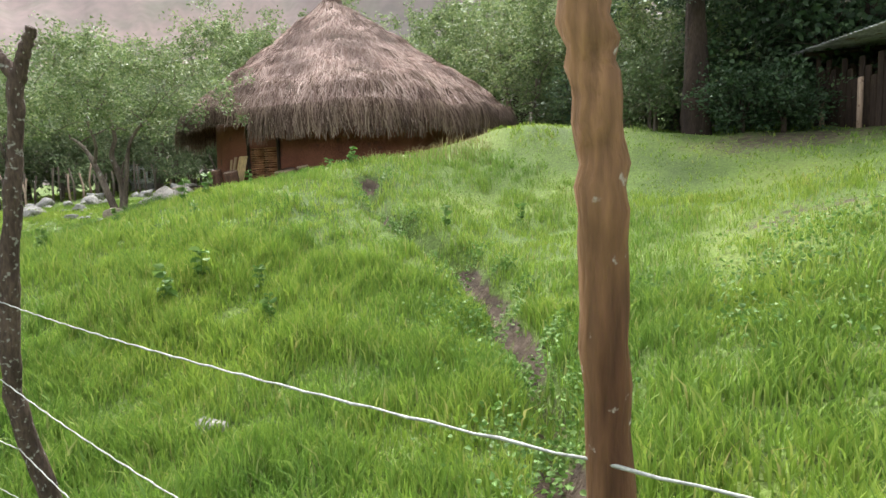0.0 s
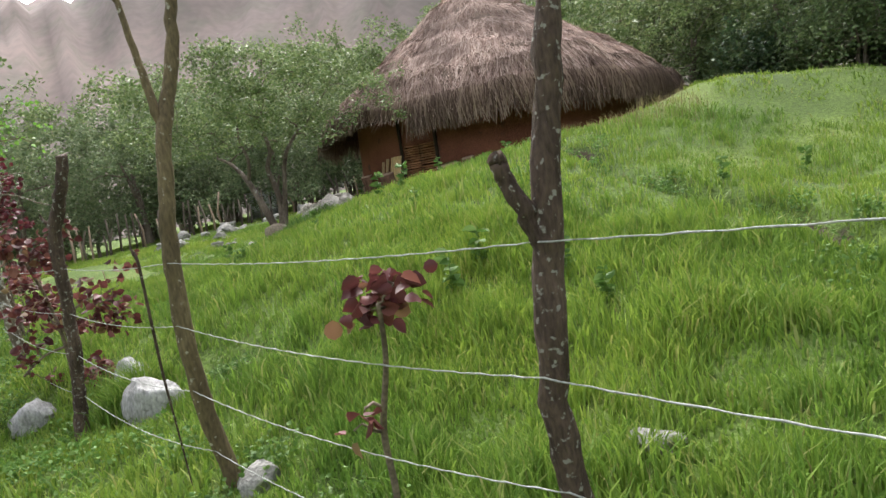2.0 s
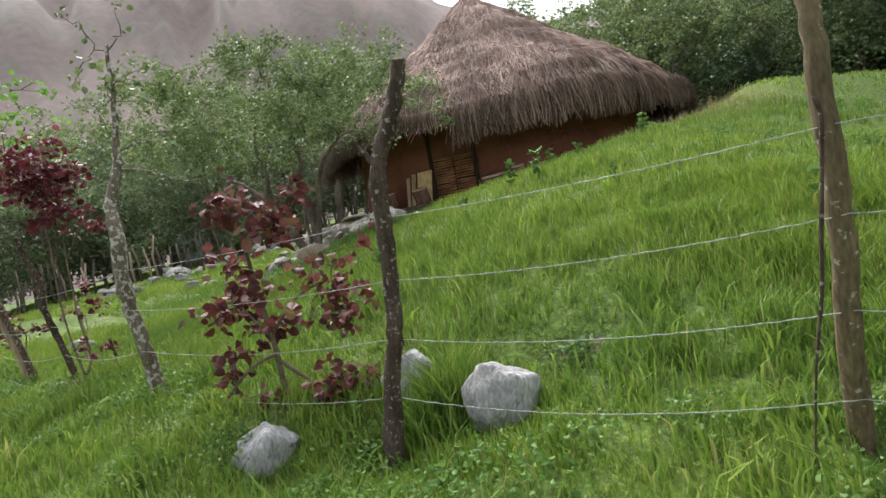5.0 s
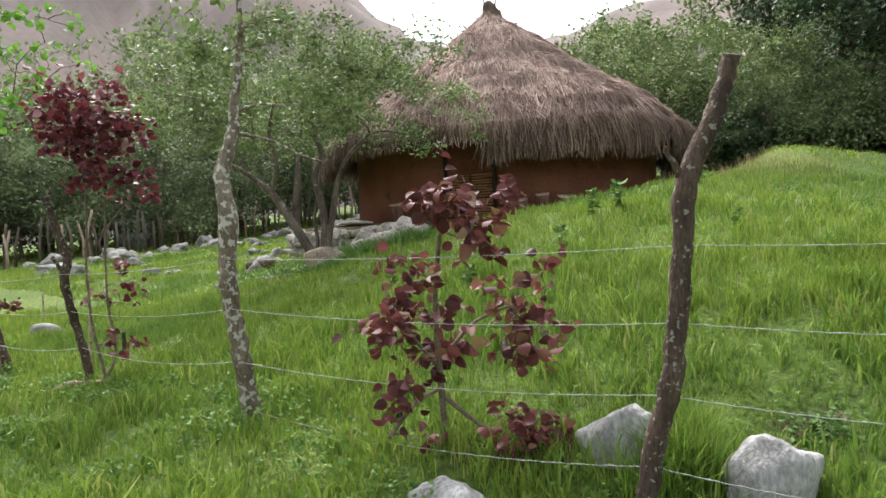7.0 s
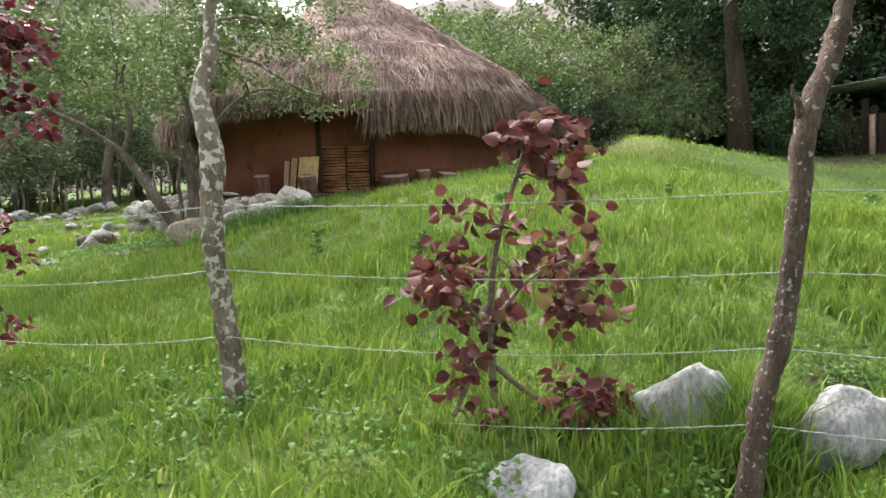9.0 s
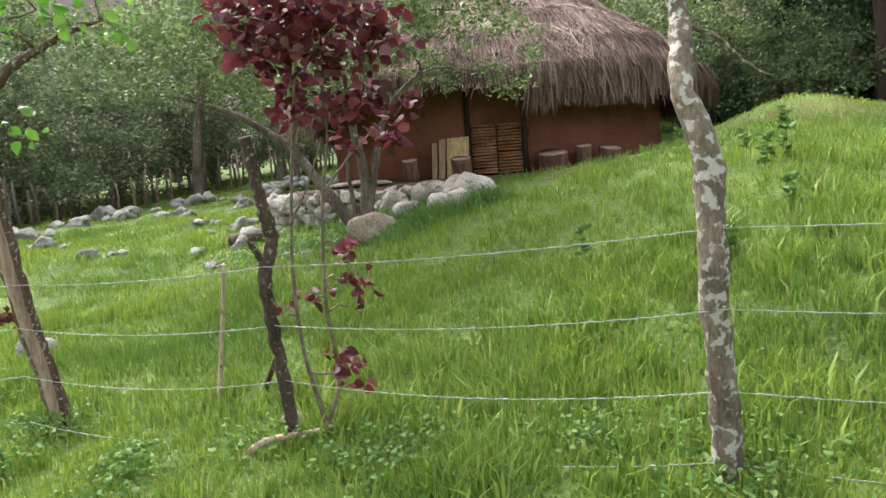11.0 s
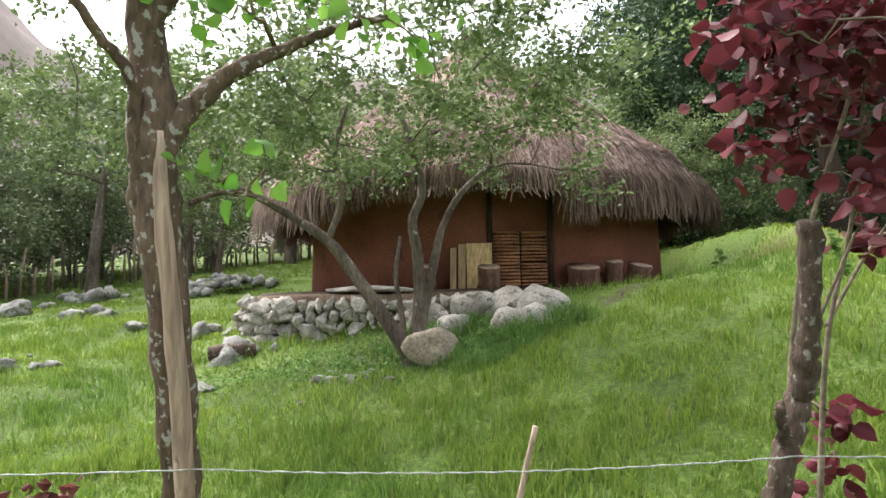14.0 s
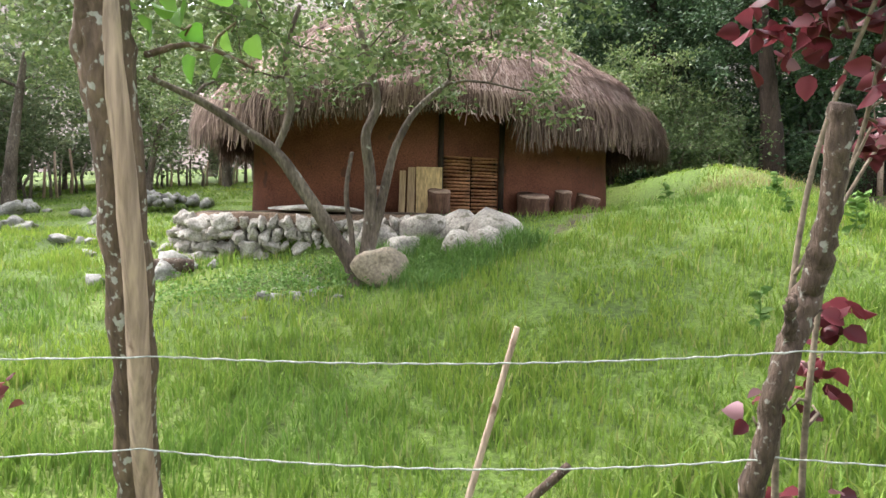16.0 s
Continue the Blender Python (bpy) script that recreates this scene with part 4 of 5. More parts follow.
# opposite the wood, behind the path
tree_kind("roadside_tree", "broad roadside tree across the path", BARK_TREE, LEAF_A, [(-16, -7, 1.1), (-4, -11, 1.3), (8, -9, 1.2), (-26, 2, 1.3)],
          "trees across the path", 26, 4.5, 4.2, (2.6, 2.6, 2.0), 0.18, 0.5, 50, 20, 0.16, 0.25, 1)


def red_shrub(label, at, stems, tufts, leaf, size, seed, bark=STEM, dense=1.0):
    """A shrub with rounded red leaves in tufts: x, y, z, spread, number of leaves."""
    t = Tree(seed)
    for s in stems:
        t.stem(s, 7, None, 0.06)
    V, F, k = [], [], 0
    for x, y, z, spread, count in tufts:
        count = int(count * dense)
        ends = max(3, count // 9)
        for _ in range(ends):
            v = t.np.normal(0, 0.72, 3) * spread
            t.reach((x + v[0], y + v[1], z + v[2] * 0.7 + spread * 0.1), 5, 0.5, 0.003, 0.05)
        ends_at = np.array([p for p, _ in t.twigs[-ends:]])
        i = t.np.integers(0, len(ends_at), count)
        d = t.np.normal(0, 1, (count, 3)) * np.array([1, 1, 0.4]) + np.array([0, 0, -0.4])
        d /= np.linalg.norm(d, axis=1, keepdims=True)
        pos = ends_at[i] + t.np.normal(0, 0.45, (count, 3)) * spread * 0.75 + d * size * 0.4
        v, f = leaves(pos, d, t.np.uniform(0.65, 1.25, count) * size, t.np, 0.42, 0.18, True)
        V.append(v)
        F.append(f + k)
        k += len(v)
    return planted("red_shrub", t, (at[0], at[1], gz(*at[:2])), label, "shrub", bark, leaf, (np.concatenate(V), np.concatenate(F)), "red-leaved shrubs", "stem", "foliage")


red_shrub("single-stemmed red-leaved sapling in the grass", (-3.24, 3.58), [[(0, 0, -0.1, 0.018), (0.03, -0.05, 0.35, 0.016), (0.04, -0.12, 0.66, 0.015), (0.13, -0.24, 1.0, 0.012), (0.16, -0.33, 1.24, 0.01)]],
          [(0.2, -0.33, 1.24, 0.1, 44), (-0.06, -0.2, 0.74, 0.05, 6)], LEAF_WINE, 0.078, 31, STEM, 1.7)
red_shrub("bushy wine-red shrub with arching twigs", (-7.36, 6.86),
          [[(0, 0, -0.1, 0.024), (-0.02, 0, 0.4, 0.02), (-0.05, -0.1, 0.9, 0.016), (-0.04, -0.36, 1.4, 0.012)],
           [(0, 0, 0.28, 0.016), (0.2, -0.05, 0.1, 0.014), (0.42, -0.12, 0.0, 0.01)], [(-0.01, 0, 0.34, 0.015), (-0.2, -0.1, 0.28, 0.013), (-0.38, -0.2, 0.12, 0.012)],
           [(-0.01, 0, 0.5, 0.014), (0.2, -0.02, 0.72, 0.011), (0.45, -0.06, 0.82, 0.008)], [(-0.02, 0, 0.45, 0.013), (-0.2, 0.05, 0.7, 0.01), (-0.32, 0.08, 0.95, 0.007)]],
          [(0.02, -0.38, 1.40, 0.17, 80), (-0.06, -0.24, 1.10, 0.15, 60), (-0.28, 0.05, 0.80, 0.15, 55), (0.37, -0.05, 0.80, 0.2, 100), (0.57, -0.1, 0.63, 0.16, 55), (0.09, 0, 0.55, 0.15, 45), (-0.33, -0.15, 0.30, 0.1, 22), (0.44, -0.2, 0.15, 0.13, 40), (0.51, -0.25, 0.06, 0.13, 34), (-0.09, -0.1, 0.85, 0.12, 30), (-0.11, -0.1, 0.07, 0.06, 8)],
          LEAF_WINE, 0.085, 32, STEM, 1.35)
red_shrub("tall twin-stemmed red-leaved shrub by the fence", (-9.9, 9.22),
          [[(0, 0, -0.1, 0.0169), (0.0, 0.0, 0.12, 0.0156), (-0.08, 0.02, 0.55, 0.0111), (-0.1, 0.0, 1.05, 0.0097), (-0.06, -0.05, 1.6, 0.0084), (-0.03, -0.2, 2.1, 0.0065)],
           [(0.0, 0, 0.1, 0.0143), (0.1, 0.0, 0.35, 0.0117), (0.06, -0.02, 0.8, 0.0104), (0.08, -0.06, 1.35, 0.0084), (0.12, -0.14, 1.75, 0.0072), (0.06, -0.22, 2.2, 0.0059)],
           [(-0.1, -0.02, 1.25, 0.0065), (0.0, -0.08, 1.45, 0.0059), (0.08, -0.16, 1.7, 0.0046)], [(0.08, -0.06, 1.4, 0.0072), (0.26, -0.12, 1.62, 0.0059), (0.45, -0.18, 1.8, 0.0039)]],
          [(0.0, -0.2, 2.38, 0.25, 150), (0.18, -0.2, 2.22, 0.2, 90), (-0.18, -0.18, 2.2, 0.2, 90), (0.02, -0.2, 2.02, 0.17, 50), (0.24, -0.18, 1.8, 0.15, 50), (0.42, -0.2, 1.74, 0.1, 22), (0.2, -0.06, 1.15, 0.1, 13), (0.06, 0.0, 0.88, 0.09, 10), (0.3, -0.02, 0.9, 0.1, 10), (0.16, -0.04, 0.42, 0.11, 12), (-0.1, 0.02, 0.78, 0.05, 4)],
          LEAF_RED, 0.07, 33, STEM, 2.1)
red_shrub("small brownish-red shrub below the split post", (-11.92, 11.75), [[(0, 0, -0.1, 0.018), (-0.04, 0.02, 0.3, 0.014), (-0.1, 0.03, 0.7, 0.01)], [(0, 0, 0.05, 0.014), (0.1, 0, 0.4, 0.01), (0.14, 0.0, 0.6, 0.008)]],
          [(-0.16, 0.03, 0.8, 0.16, 46), (0.12, 0, 0.62, 0.14, 34), (-0.05, 0, 0.42, 0.14, 30), (-0.28, 0.0, 0.55, 0.1, 18)], LEAF_WINE, 0.075, 34, STEM, 1.5)

# fresh leaves and twigs on the split post
t = Tree(41)
B0 = Vector((-11.4, 10.82, gz(-11.4, 10.82)))
for p in ((-11.5, 10.45, 2.72), (-10.92, 10.3, 2.36), (-11.9, 10.42, 2.45), (-11.72, 10.55, 2.95), (-11.3, 10.42, 2.2)):
    t.nodes.append((Vector(p) - B0, 0.02))
for q in ((-11.4, 10.35, 2.35), (-11.25, 10.3, 2.40), (-11.7, 10.4, 2.40), (-11.05, 10.25, 2.30), (-11.55, 10.35, 2.25), (-10.8, 10.2, 2.25), (-11.85, 10.4, 2.45), (-11.35, 10.2, 2.55), (-11.0, 10.1, 2.50), (-11.6, 10.3, 2.65)):
    t.reach(Vector(q) - B0, 5, 0.4, 0.004)
q = random.Random(3)
for _ in range(34):
    t.reach(Vector((q.uniform(-12.2, -10.5), q.uniform(9.9, 11.2), q.uniform(2.65, 3.5))) - B0, 5, 0.4, 0.004)
t.nodes = [(Vector((-11.45, 10.44, 1.66)) - B0, 0.01)]
t.reach(Vector((-11.56, 10.42, 1.73)) - B0, 4, 0.4, 0.003)
t.reach(Vector((-11.36, 10.4, 1.72)) - B0, 4, 0.4, 0.003)
V, F = t.foliage(9, 0.075, 0.06, True, 0.45, 0.3)
part("twig_spray", t.wood, BARK_OLIVE, H_POST, kind="stuff")
raw("foliage", V, F, LEAF_YOUNG, H_POST, "broad fresh green leaves")
bm = bmesh.new()
c = spline([(-0.055, -0.115, -0.05, 0.025), (-0.095, -0.168, 0.4, 0.033), (-0.155, -0.238, 0.75, 0.034), (-0.182, -0.3, 1.0, 0.034), (-0.231, -0.35, 1.45, 0.032), (-0.268, -0.35, 1.85, 0.027), (-0.27, -0.335, 2.1, 0.012)], 24)
tube(bm, [p[:3] for p in c], [p[3] for p in c], 8, 0.2)
part("split_wood", bm, HEART, H_POST, "pale bare heartwood where the bark split")

# sprigs at the top of the pale post
t = Tree(43)
B0 = Vector((-8.53, 7.66, gz(-8.53, 7.66)))
t.nodes = [(Vector(p) - B0, 0.012) for p in ((-8.58, 7.8, 1.95), (-8.52, 7.82, 2.4), (-8.5, 7.84, 2.85))]
q = random.Random(8)
for _ in range(13):
    t.reach(Vector((-8.5 + q.gauss(0, 0.22), 7.82 + q.gauss(0, 0.2), q.uniform(2.3, 3.3))) - B0, 4, 0.4, 0.003)
V, F = t.foliage(8, 0.06, 0.05, True, 0.4, 0.3)
part("twig_spray", t.wood, BARK_OLIVE, F_POST, kind="stuff")
raw("foliage", V, F, LEAF_A, F_POST, "sparse small green leaves")

# ---- stones ----


def rock(label, x, y, size, seed, mat, sink=0.3, cuts=3, turn=None, category="boulder", group=""):
    bm = bmesh.new()
    stone(bm, (0, 0, size[2] * (1 - sink)), size, seed, cuts, 0.24 if category == "boulder" else 0.62, turn, 0.7 if category == "boulder" else 0.93)
    ob = part("boulder" if category == "boulder" else "stone", bm, mat)
    ob.location = (x, y, gz(x, y))
    return tagged(ob, label, category, group)


rock("pale grey granite boulder leaning by the fence", -6.38, 6.44, (0.28, 0.17, 0.22), 3, GRANITE, 0.9, 4, (0.1, -0.35, -0.5))
rock("blocky pale grey granite boulder in the grass", -5.87, 5.85, (0.24, 0.2, 0.26), 8, GRANITE, 0.5, 4, (0.1, 0.1, 0.35))
rock("rounded grey boulder sunk in the grass", -7.47, 6.38, (0.25, 0.2, 0.2), 5, GRANITE, 0.95, 4)
rock("small grey stone at the foot of a post", -4.28, 4.42, (0.15, 0.12, 0.11), 6, STONE_MOSS, 0.75, 3)
rock("small white stone beside a red shrub", -10.0, 9.62, (0.1, 0.07, 0.06), 7, GRANITE, 0.2, 3)
rock("low grey stone behind the fence", -11.56, 12.85, (0.26, 0.16, 0.14), 9, STONE_MOSS, 0.3, 3)
rock("low grey stone in the long grass", -1.98, 4.18, (0.16, 0.12, 0.07), 10, STONE_MOSS, 1.15, 3)
# boulders before the hut's terrace
for k, (x, y, sx, sy, sz, label) in enumerate([
        (-7.7, 13.85, 0.33, 0.24, 0.22, "smooth buff boulder at the foot of the fruit tree"), (-6.93, 13.55, 0.24, 0.2, 0.2, "rounded grey boulder below the terrace"),
        (-6.72, 13.3, 0.22, 0.2, 0.2, "big pale boulder at the terrace corner"), (-6.5, 13.4, 0.32, 0.26, 0.27, "big pale boulder at the terrace corner"),
        (-6.62, 14.5, 0.36, 0.24, 0.22, "long pale boulder along the terrace"), (-6.95, 14.95, 0.44, 0.24, 0.22, "long pale boulder along the terrace"),
        (-6.35, 14.15, 0.36, 0.26, 0.22, "grey boulder along the terrace"), (-7.1, 14.3, 0.22, 0.18, 0.16, "rounded grey boulder below the terrace"), (-6.3, 13.75, 0.28, 0.22, 0.2, "grey boulder along the terrace")]):
    rock(label, x, y, (sx, sy, sz), 60 + k, BUFF if k == 0 else STONE, 0.42, 3, None, "boulder", "terrace boulders")
# field stones scattered on the meadow
q = random.Random(12)
spots = [(-8.9, 16.5, 0.34, 0.2), (-8.6, 16.75, 0.2, 0.14), (-8.66, 18.3, 0.26, 0.16), (-9.75, 21.5, 0.35, 0.2), (-9.3, 21.9, 0.25, 0.16), (-8.6, 25.4, 0.42, 0.3), (-8.2, 25.9, 0.34, 0.26), (-8.9, 26.2, 0.3, 0.2), (-10.4, 23.5, 0.4, 0.25), (-10.9, 24.0, 0.35, 0.3),
         (-11.4, 22.6, 0.32, 0.22), (-10.1, 24.8, 0.3, 0.2), (-12.2, 20.8, 0.3, 0.2), (-12.6, 21.3, 0.36, 0.24), (-13.0, 22.4, 0.4, 0.25), (-11.9, 19.4, 0.25, 0.16), (-12.9, 18.6, 0.3, 0.2), (-13.6, 19.5, 0.36, 0.24), (-8.7, 14.5, 0.2, 0.08), (-8.35, 14.2, 0.16, 0.07), (-9.2, 19.6, 0.2, 0.12), (-7.9, 21.6, 0.26, 0.16), (-14.2, 21.4, 0.34, 0.25), (-11.2, 17.8, 0.2, 0.12), (-9.6, 15.6, 0.16, 0.08)]
for k, (x, y, r, h) in enumerate(spots):
    rock("weathered grey field stone lying in short grass", x, y, (r * 0.9, r * q.uniform(0.5, 0.8), h * 0.8), 100 + k, STONE_MOSS, 0.66, 3, None, "stone", "field stones")
    for _ in range(q.randint(1, 4)):
        s = q.uniform(0.25, 0.65)
        rock("weathered grey field stone lying in short grass", x + q.gauss(0, 0.38), y + q.gauss(0, 0.3), (r * s, r * s * 0.8, h * s), q.randint(500, 9000), STONE_MOSS, 0.75, 2, None, "stone", "field stones")
pile = empty("stone_heap", (-6.3, 23.8, gz(-6.3, 23.8)), "low heap of grey stones under a tree", "stone heap")
for k in range(60):
    bm = bmesh.new()
    a, r = q.uniform(0, 6.28), q.uniform(0, 1) ** 0.6
    x, y = 1.5 * r * math.cos(a), 0.75 * r * math.sin(a)
    stone(bm, (x, y, gz(-6.3 + x, 23.8 + y) - pile.location.z + 0.08 + 0.32 * (1 - r)), (q.uniform(0.12, 0.24), q.uniform(0.1, 0.18), q.uniform(0.09, 0.15)), 200 + k, 1)
    part("stone", bm, STONE_MOSS, pile)

# ---- the terrace's dry-stone wall ----
WALL_LINE = [(-7.3, 19.2), (-7.95, 18.2), (-8.2, 17.4), (-8.1, 16.75), (-7.65, 16.15), (-7.2, 15.6), (-6.85, 15.0), (-6.45, 14.55)]
terrace = empty("stone_wall", (-7.7, 17.0, gz(-7.7, 17.0)), "dry-stone retaining wall of the hut's earth terrace", "stone wall")
line = spline(WALL_LINE, 200)
T0 = terrace.location.copy()
bm = bmesh.new()
prev = None
for p in line[::6] + [line[-1]]:
    toward = (Vector((HUT[0], HUT[1], 0)) - Vector((p[0], p[1], 0))).normalized()
    front = Vector((p[0], p[1], 0)) + toward * 0.1
    inner = Vector((p[0], p[1], 0)) + toward * 1.1
    col = [bm.verts.new(Vector((front.x, front.y, 0.3)) - T0), bm.verts.new(Vector((front.x, front.y, FLOOR_Z - 0.05)) - T0), bm.verts.new(Vector((inner.x, inner.y, FLOOR_Z + 0.012)) - T0)]
    if prev:
        for k in range(2):
            bm.faces.new((prev[k], col[k], col[k + 1], prev[k + 1]))
    prev = col
part("earth_fill", bm, SOIL, terrace)
for course in range(4):
    s = q.uniform(0, 0.2)
    i = 0
    while i < len(line) - 2:
        w = q.choice((0.1, 0.13, 0.16, 0.2, 0.26, 0.33))
        p = line[i]
        run = 0.0
        while i < len(line) - 1 and run < w * 0.95:
            run += math.hypot(line[i + 1][0] - line[i][0], line[i + 1][1] - line[i][1])
            i += 1
        e = line[i]
        ground_z = gz(p[0] - 0.25, p[1] - 0.2)
        zc = 0.62 + course * 0.16 + q.uniform(-0.02, 0.02)
        if zc < ground_z - 0.12:
            continue
        bm = bmesh.new()
        stone(bm, (0, 0, 0), (w * q.uniform(0.46, 0.58), q.uniform(0.11, 0.19), q.uniform(0.065, 0.095) + w * 0.12), 300 + course * 100 + i, 3, 0.55, (q.uniform(-0.4, 0.4), q.uniform(-0.4, 0.4), math.atan2(e[1] - p[1], e[0] - p[0])))
        ob = part("stone", bm, STONE, terrace)
        ob.location = Vector(((p[0] + e[0]) / 2 + q.uniform(-0.03, 0.03), (p[1] + e[1]) / 2 + q.uniform(-0.03, 0.03), zc)) - T0
bm = bmesh.new()
stone(bm, (0, 0, 0), (0.85, 0.2, 0.05), 900, 3, 0.12, (0, 0, radians(-66)))
ob = tagged(part("stone_slab", bm, STONE), "long flat stone slab on the terrace edge", "stone slab")
ob.location = (-7.1, 16.2, FLOOR_Z + 0.035)

# ---- things at the hut's door ----


def box(bm, size, at=(0, 0, 0), bevel=0.006):
    made = bmesh.ops.create_cube(bm, size=1.0)["verts"]
    for v in made:
        v.co = Vector((v.co.x * size[0], v.co.y * size[1], v.co.z * size[2])) + Vector(at)
    bmesh.ops.bevel(bm, geom=list({e for v in made for e in v.link_edges}), offset=bevel, segments=1, affect="EDGES")


def hut_spot(angle, r, z=0.0):
    v = polar(r, radians(angle), z)
    return Vector((HUT[0] + v.x, HUT[1] + v.y, FLOOR_Z + z))


def leaning(name, label, category, mat, angle, size, tilt, r=3.42):
    bm = bmesh.new()
    box(bm, size, (0, 0, size[2] / 2), 0.005)
    ob = tagged(part(name, bm, mat, shade=False), label, category)
    p = hut_spot(angle, r)
    face = math.degrees(math.atan2(HUT[1] - p.y, HUT[0] - p.x)) - 90
    ob.matrix_world = pose(p.x, p.y, p.z, 0, 0, face) @ pose(0, 0, 0, -tilt)
    return ob


def stump(label, angle, r, rad, h, seed, lean=(0, 0), category="log stool"):
    q2 = random.Random(seed)
    p = hut_spot(angle, r)
    thing = empty("log_stool", p, label, category, "log stools")
    thing.rotation_euler = (radians(lean[0] + 9), radians(lean[1] - 7), 0)
    bm = bmesh.new()
    tube(bm, [(0, 0, 0), (0.01, 0, h * 0.3), (0, 0.01, h * 0.7), (0, 0, h)], [rad * 1.08, rad, rad * 0.97, rad * 1.03], 18, 0.14, q2)
    part("log", bm, STUMP_BARK, thing)
    bm = bmesh.new()
    tube(bm, [(0, 0, h - 0.01), (0, 0, h + 0.012)], [rad * 1.0, rad * 0.97], 18, 0.06, q2)
    part("sawn_top", bm, STUMP_TOP, thing, "pale sawn wood")


leaning("board", "plain yellow board leaning on the mud wall", "board", BOARD, -131.4, (0.38, 0.02, 0.7), 14)
leaning("plank", "narrow pale plank leaning on the mud wall", "plank", BOARD_PALE, -136.3, (0.11, 0.03, 0.68), 12)
leaning("plank", "narrow pale plank leaning on the mud wall", "plank", BOARD_PALE, -138.6, (0.09, 0.03, 0.62), 10)
stump("upright log stool beside the yellow board", -129.2, 3.68, 0.16, 0.32, 1)
stump("log stool with a pale sawn top by the wall", -145.2, 3.5, 0.13, 0.36, 2)
stump("wide low log seat against the mud wall", -101.6, 3.5, 0.24, 0.3, 3)
stump("upright log stool with peeling bark", -92.8, 3.55, 0.13, 0.38, 4)
stump("tilted log stool with a pale sawn top", -87.0, 3.66, 0.18, 0.32, 5, (5, 8))

HERBS = [(-3.25, 6.25, 0.38), (0.65, 9.12, 0.3), (-3.02, 6.66, 0.36), (-4.71, 10.31, 0.36), (-6.56, 9.28, 0.25), (-4.33, 10.36, 0.34),
         (-7.18, 10.3, 0.28), (-6.51, 9.34, 0.24), (-5.46, 9.52, 0.26), (-2.92, 13.2, 0.36), (-0.41, 8.63, 0.28), (-3.93, 11.21, 0.28),
         (-2.04, 5.81, 0.26), (-3.91, 8.71, 0.24), (-2.3, 6.38, 0.24), (-2.2, 11.9, 0.36)]

# ---- sticks and fallen wood ----


def stick(name, label, pts, mat, sides=7, category="stick"):
    x, y = pts[0][0], pts[0][1]
    bm = bmesh.new()
    c = spline(pts, 5 * len(pts))
    tube(bm, [Vector(p[:3]) - Vector(pts[0][:3]) for p in c], [p[3] for p in c], sides, 0.15)
    ob = tagged(part(name, bm, mat), label, category)
    ob.location = pts[0][:3]
    return ob


stick("stick", "thin dark batten standing among the fence wires", [(-4.75, 4.46, -0.5, 0.004), (-4.728, 4.38, -0.08, 0.006), (-4.7, 4.3, 0.25, 0.008), (-4.686, 4.265, 0.48, 0.009), (-4.655, 4.2, 0.9, 0.009), (-4.665, 4.19, 0.99, 0.011), (-4.68, 4.19, 1.02, 0.005)], BARK_GREY)
stick("stick", "pale thin stake standing in the grass", [(-10.34, 10.36, -0.28, 0.017), (-10.295, 10.25, 0.1, 0.015), (-10.23, 10.08, 0.78, 0.012)], HEART)
stick("stick", "pale thin stake standing in the grass", [(-12.05, 14.2, -0.1, 0.015), (-12.0, 14.05, 0.42, 0.012)], HEART)
stick("broken_branch", "grey broken branch leaning in the grass", [(-10.03, 10.4, -0.28, 0.02), (-9.99, 10.28, -0.08, 0.021), (-9.93, 10.04, 0.19, 0.019)], BARK_GREY, 8, "branch")
stick("fallen_branch", "bleached fallen branch at a post's foot", [(-10.4, 9.3, -0.26, 0.02), (-10.25, 9.25, -0.14, 0.022), (-10.0, 9.2, -0.13, 0.018), (-9.85, 9.2, -0.12, 0.012)], HEART, 7, "branch")
stick("fallen_log", "short grey log lying on the trodden earth", [(-9.15, 16.55, 0.55, 0.09), (-8.9, 16.4, 0.58, 0.1), (-8.65, 16.3, 0.58, 0.08)], BARK_GREY, 10, "log")



def herb(x, y, h, seed):
    """An upright broad-leaved weed."""
    t = Tree(seed)
    t.stem([(0, 0, -0.05, 0.006), (0.01, 0.0, h * 0.5, 0.005), (0.02, 0.01, h, 0.003)], 5)
    n = 22
    z = t.np.uniform(0.15, 1.05, n) * h
    a = t.np.uniform(0, 6.28, n)
    d = np.stack([np.cos(a), np.sin(a), t.np.uniform(-0.2, 0.5, n)], 1)
    pos = np.stack([0.01 + 0 * z, 0 * z, z], 1)
    return planted("weed_plant", t, (x, y, gz(x, y)), "upright leafy green weed in the meadow", "weed", WEED, WEED, leaves(pos, d, t.np.uniform(0.6, 1.2, n) * h * 0.32, t.np, 0.3, 0.15, True), "meadow weeds", "stem", "foliage")


for k, (x, y, h) in enumerate(HERBS):
    herb(x, y, h, 700 + k)

# far fence of stakes along the wood
q = random.Random(77)
far = empty("stake_fence", (-14.0, 23.5, gz(-14.0, 23.5)), "grey stake fence along the wood's edge", "fence")
FAR = spline([(-24, 19.5), (-18, 21.8), (-13.5, 24.3), (-9.5, 29.0), (-4.0, 31.5), (1.0, 32.0)], 120)
for p in FAR:
    bm = bmesh.new()
    x, y, h = p[0] + q.gauss(0, 0.12), p[1] + q.gauss(0, 0.2), q.uniform(0.7, 1.4)
    o = Vector((x, y, gz(x, y))) - far.location
    tube(bm, [o - Vector((0, 0, 0.2)), o + Vector((q.gauss(0, 0.04), 0, h * 0.5)), o + Vector((q.gauss(0, 0.1), 0, h))], [0.045, 0.04, 0.03], 6, 0.2)
    part("stake", bm, BARK_TREE if q.random() < 0.6 else HEART, far)

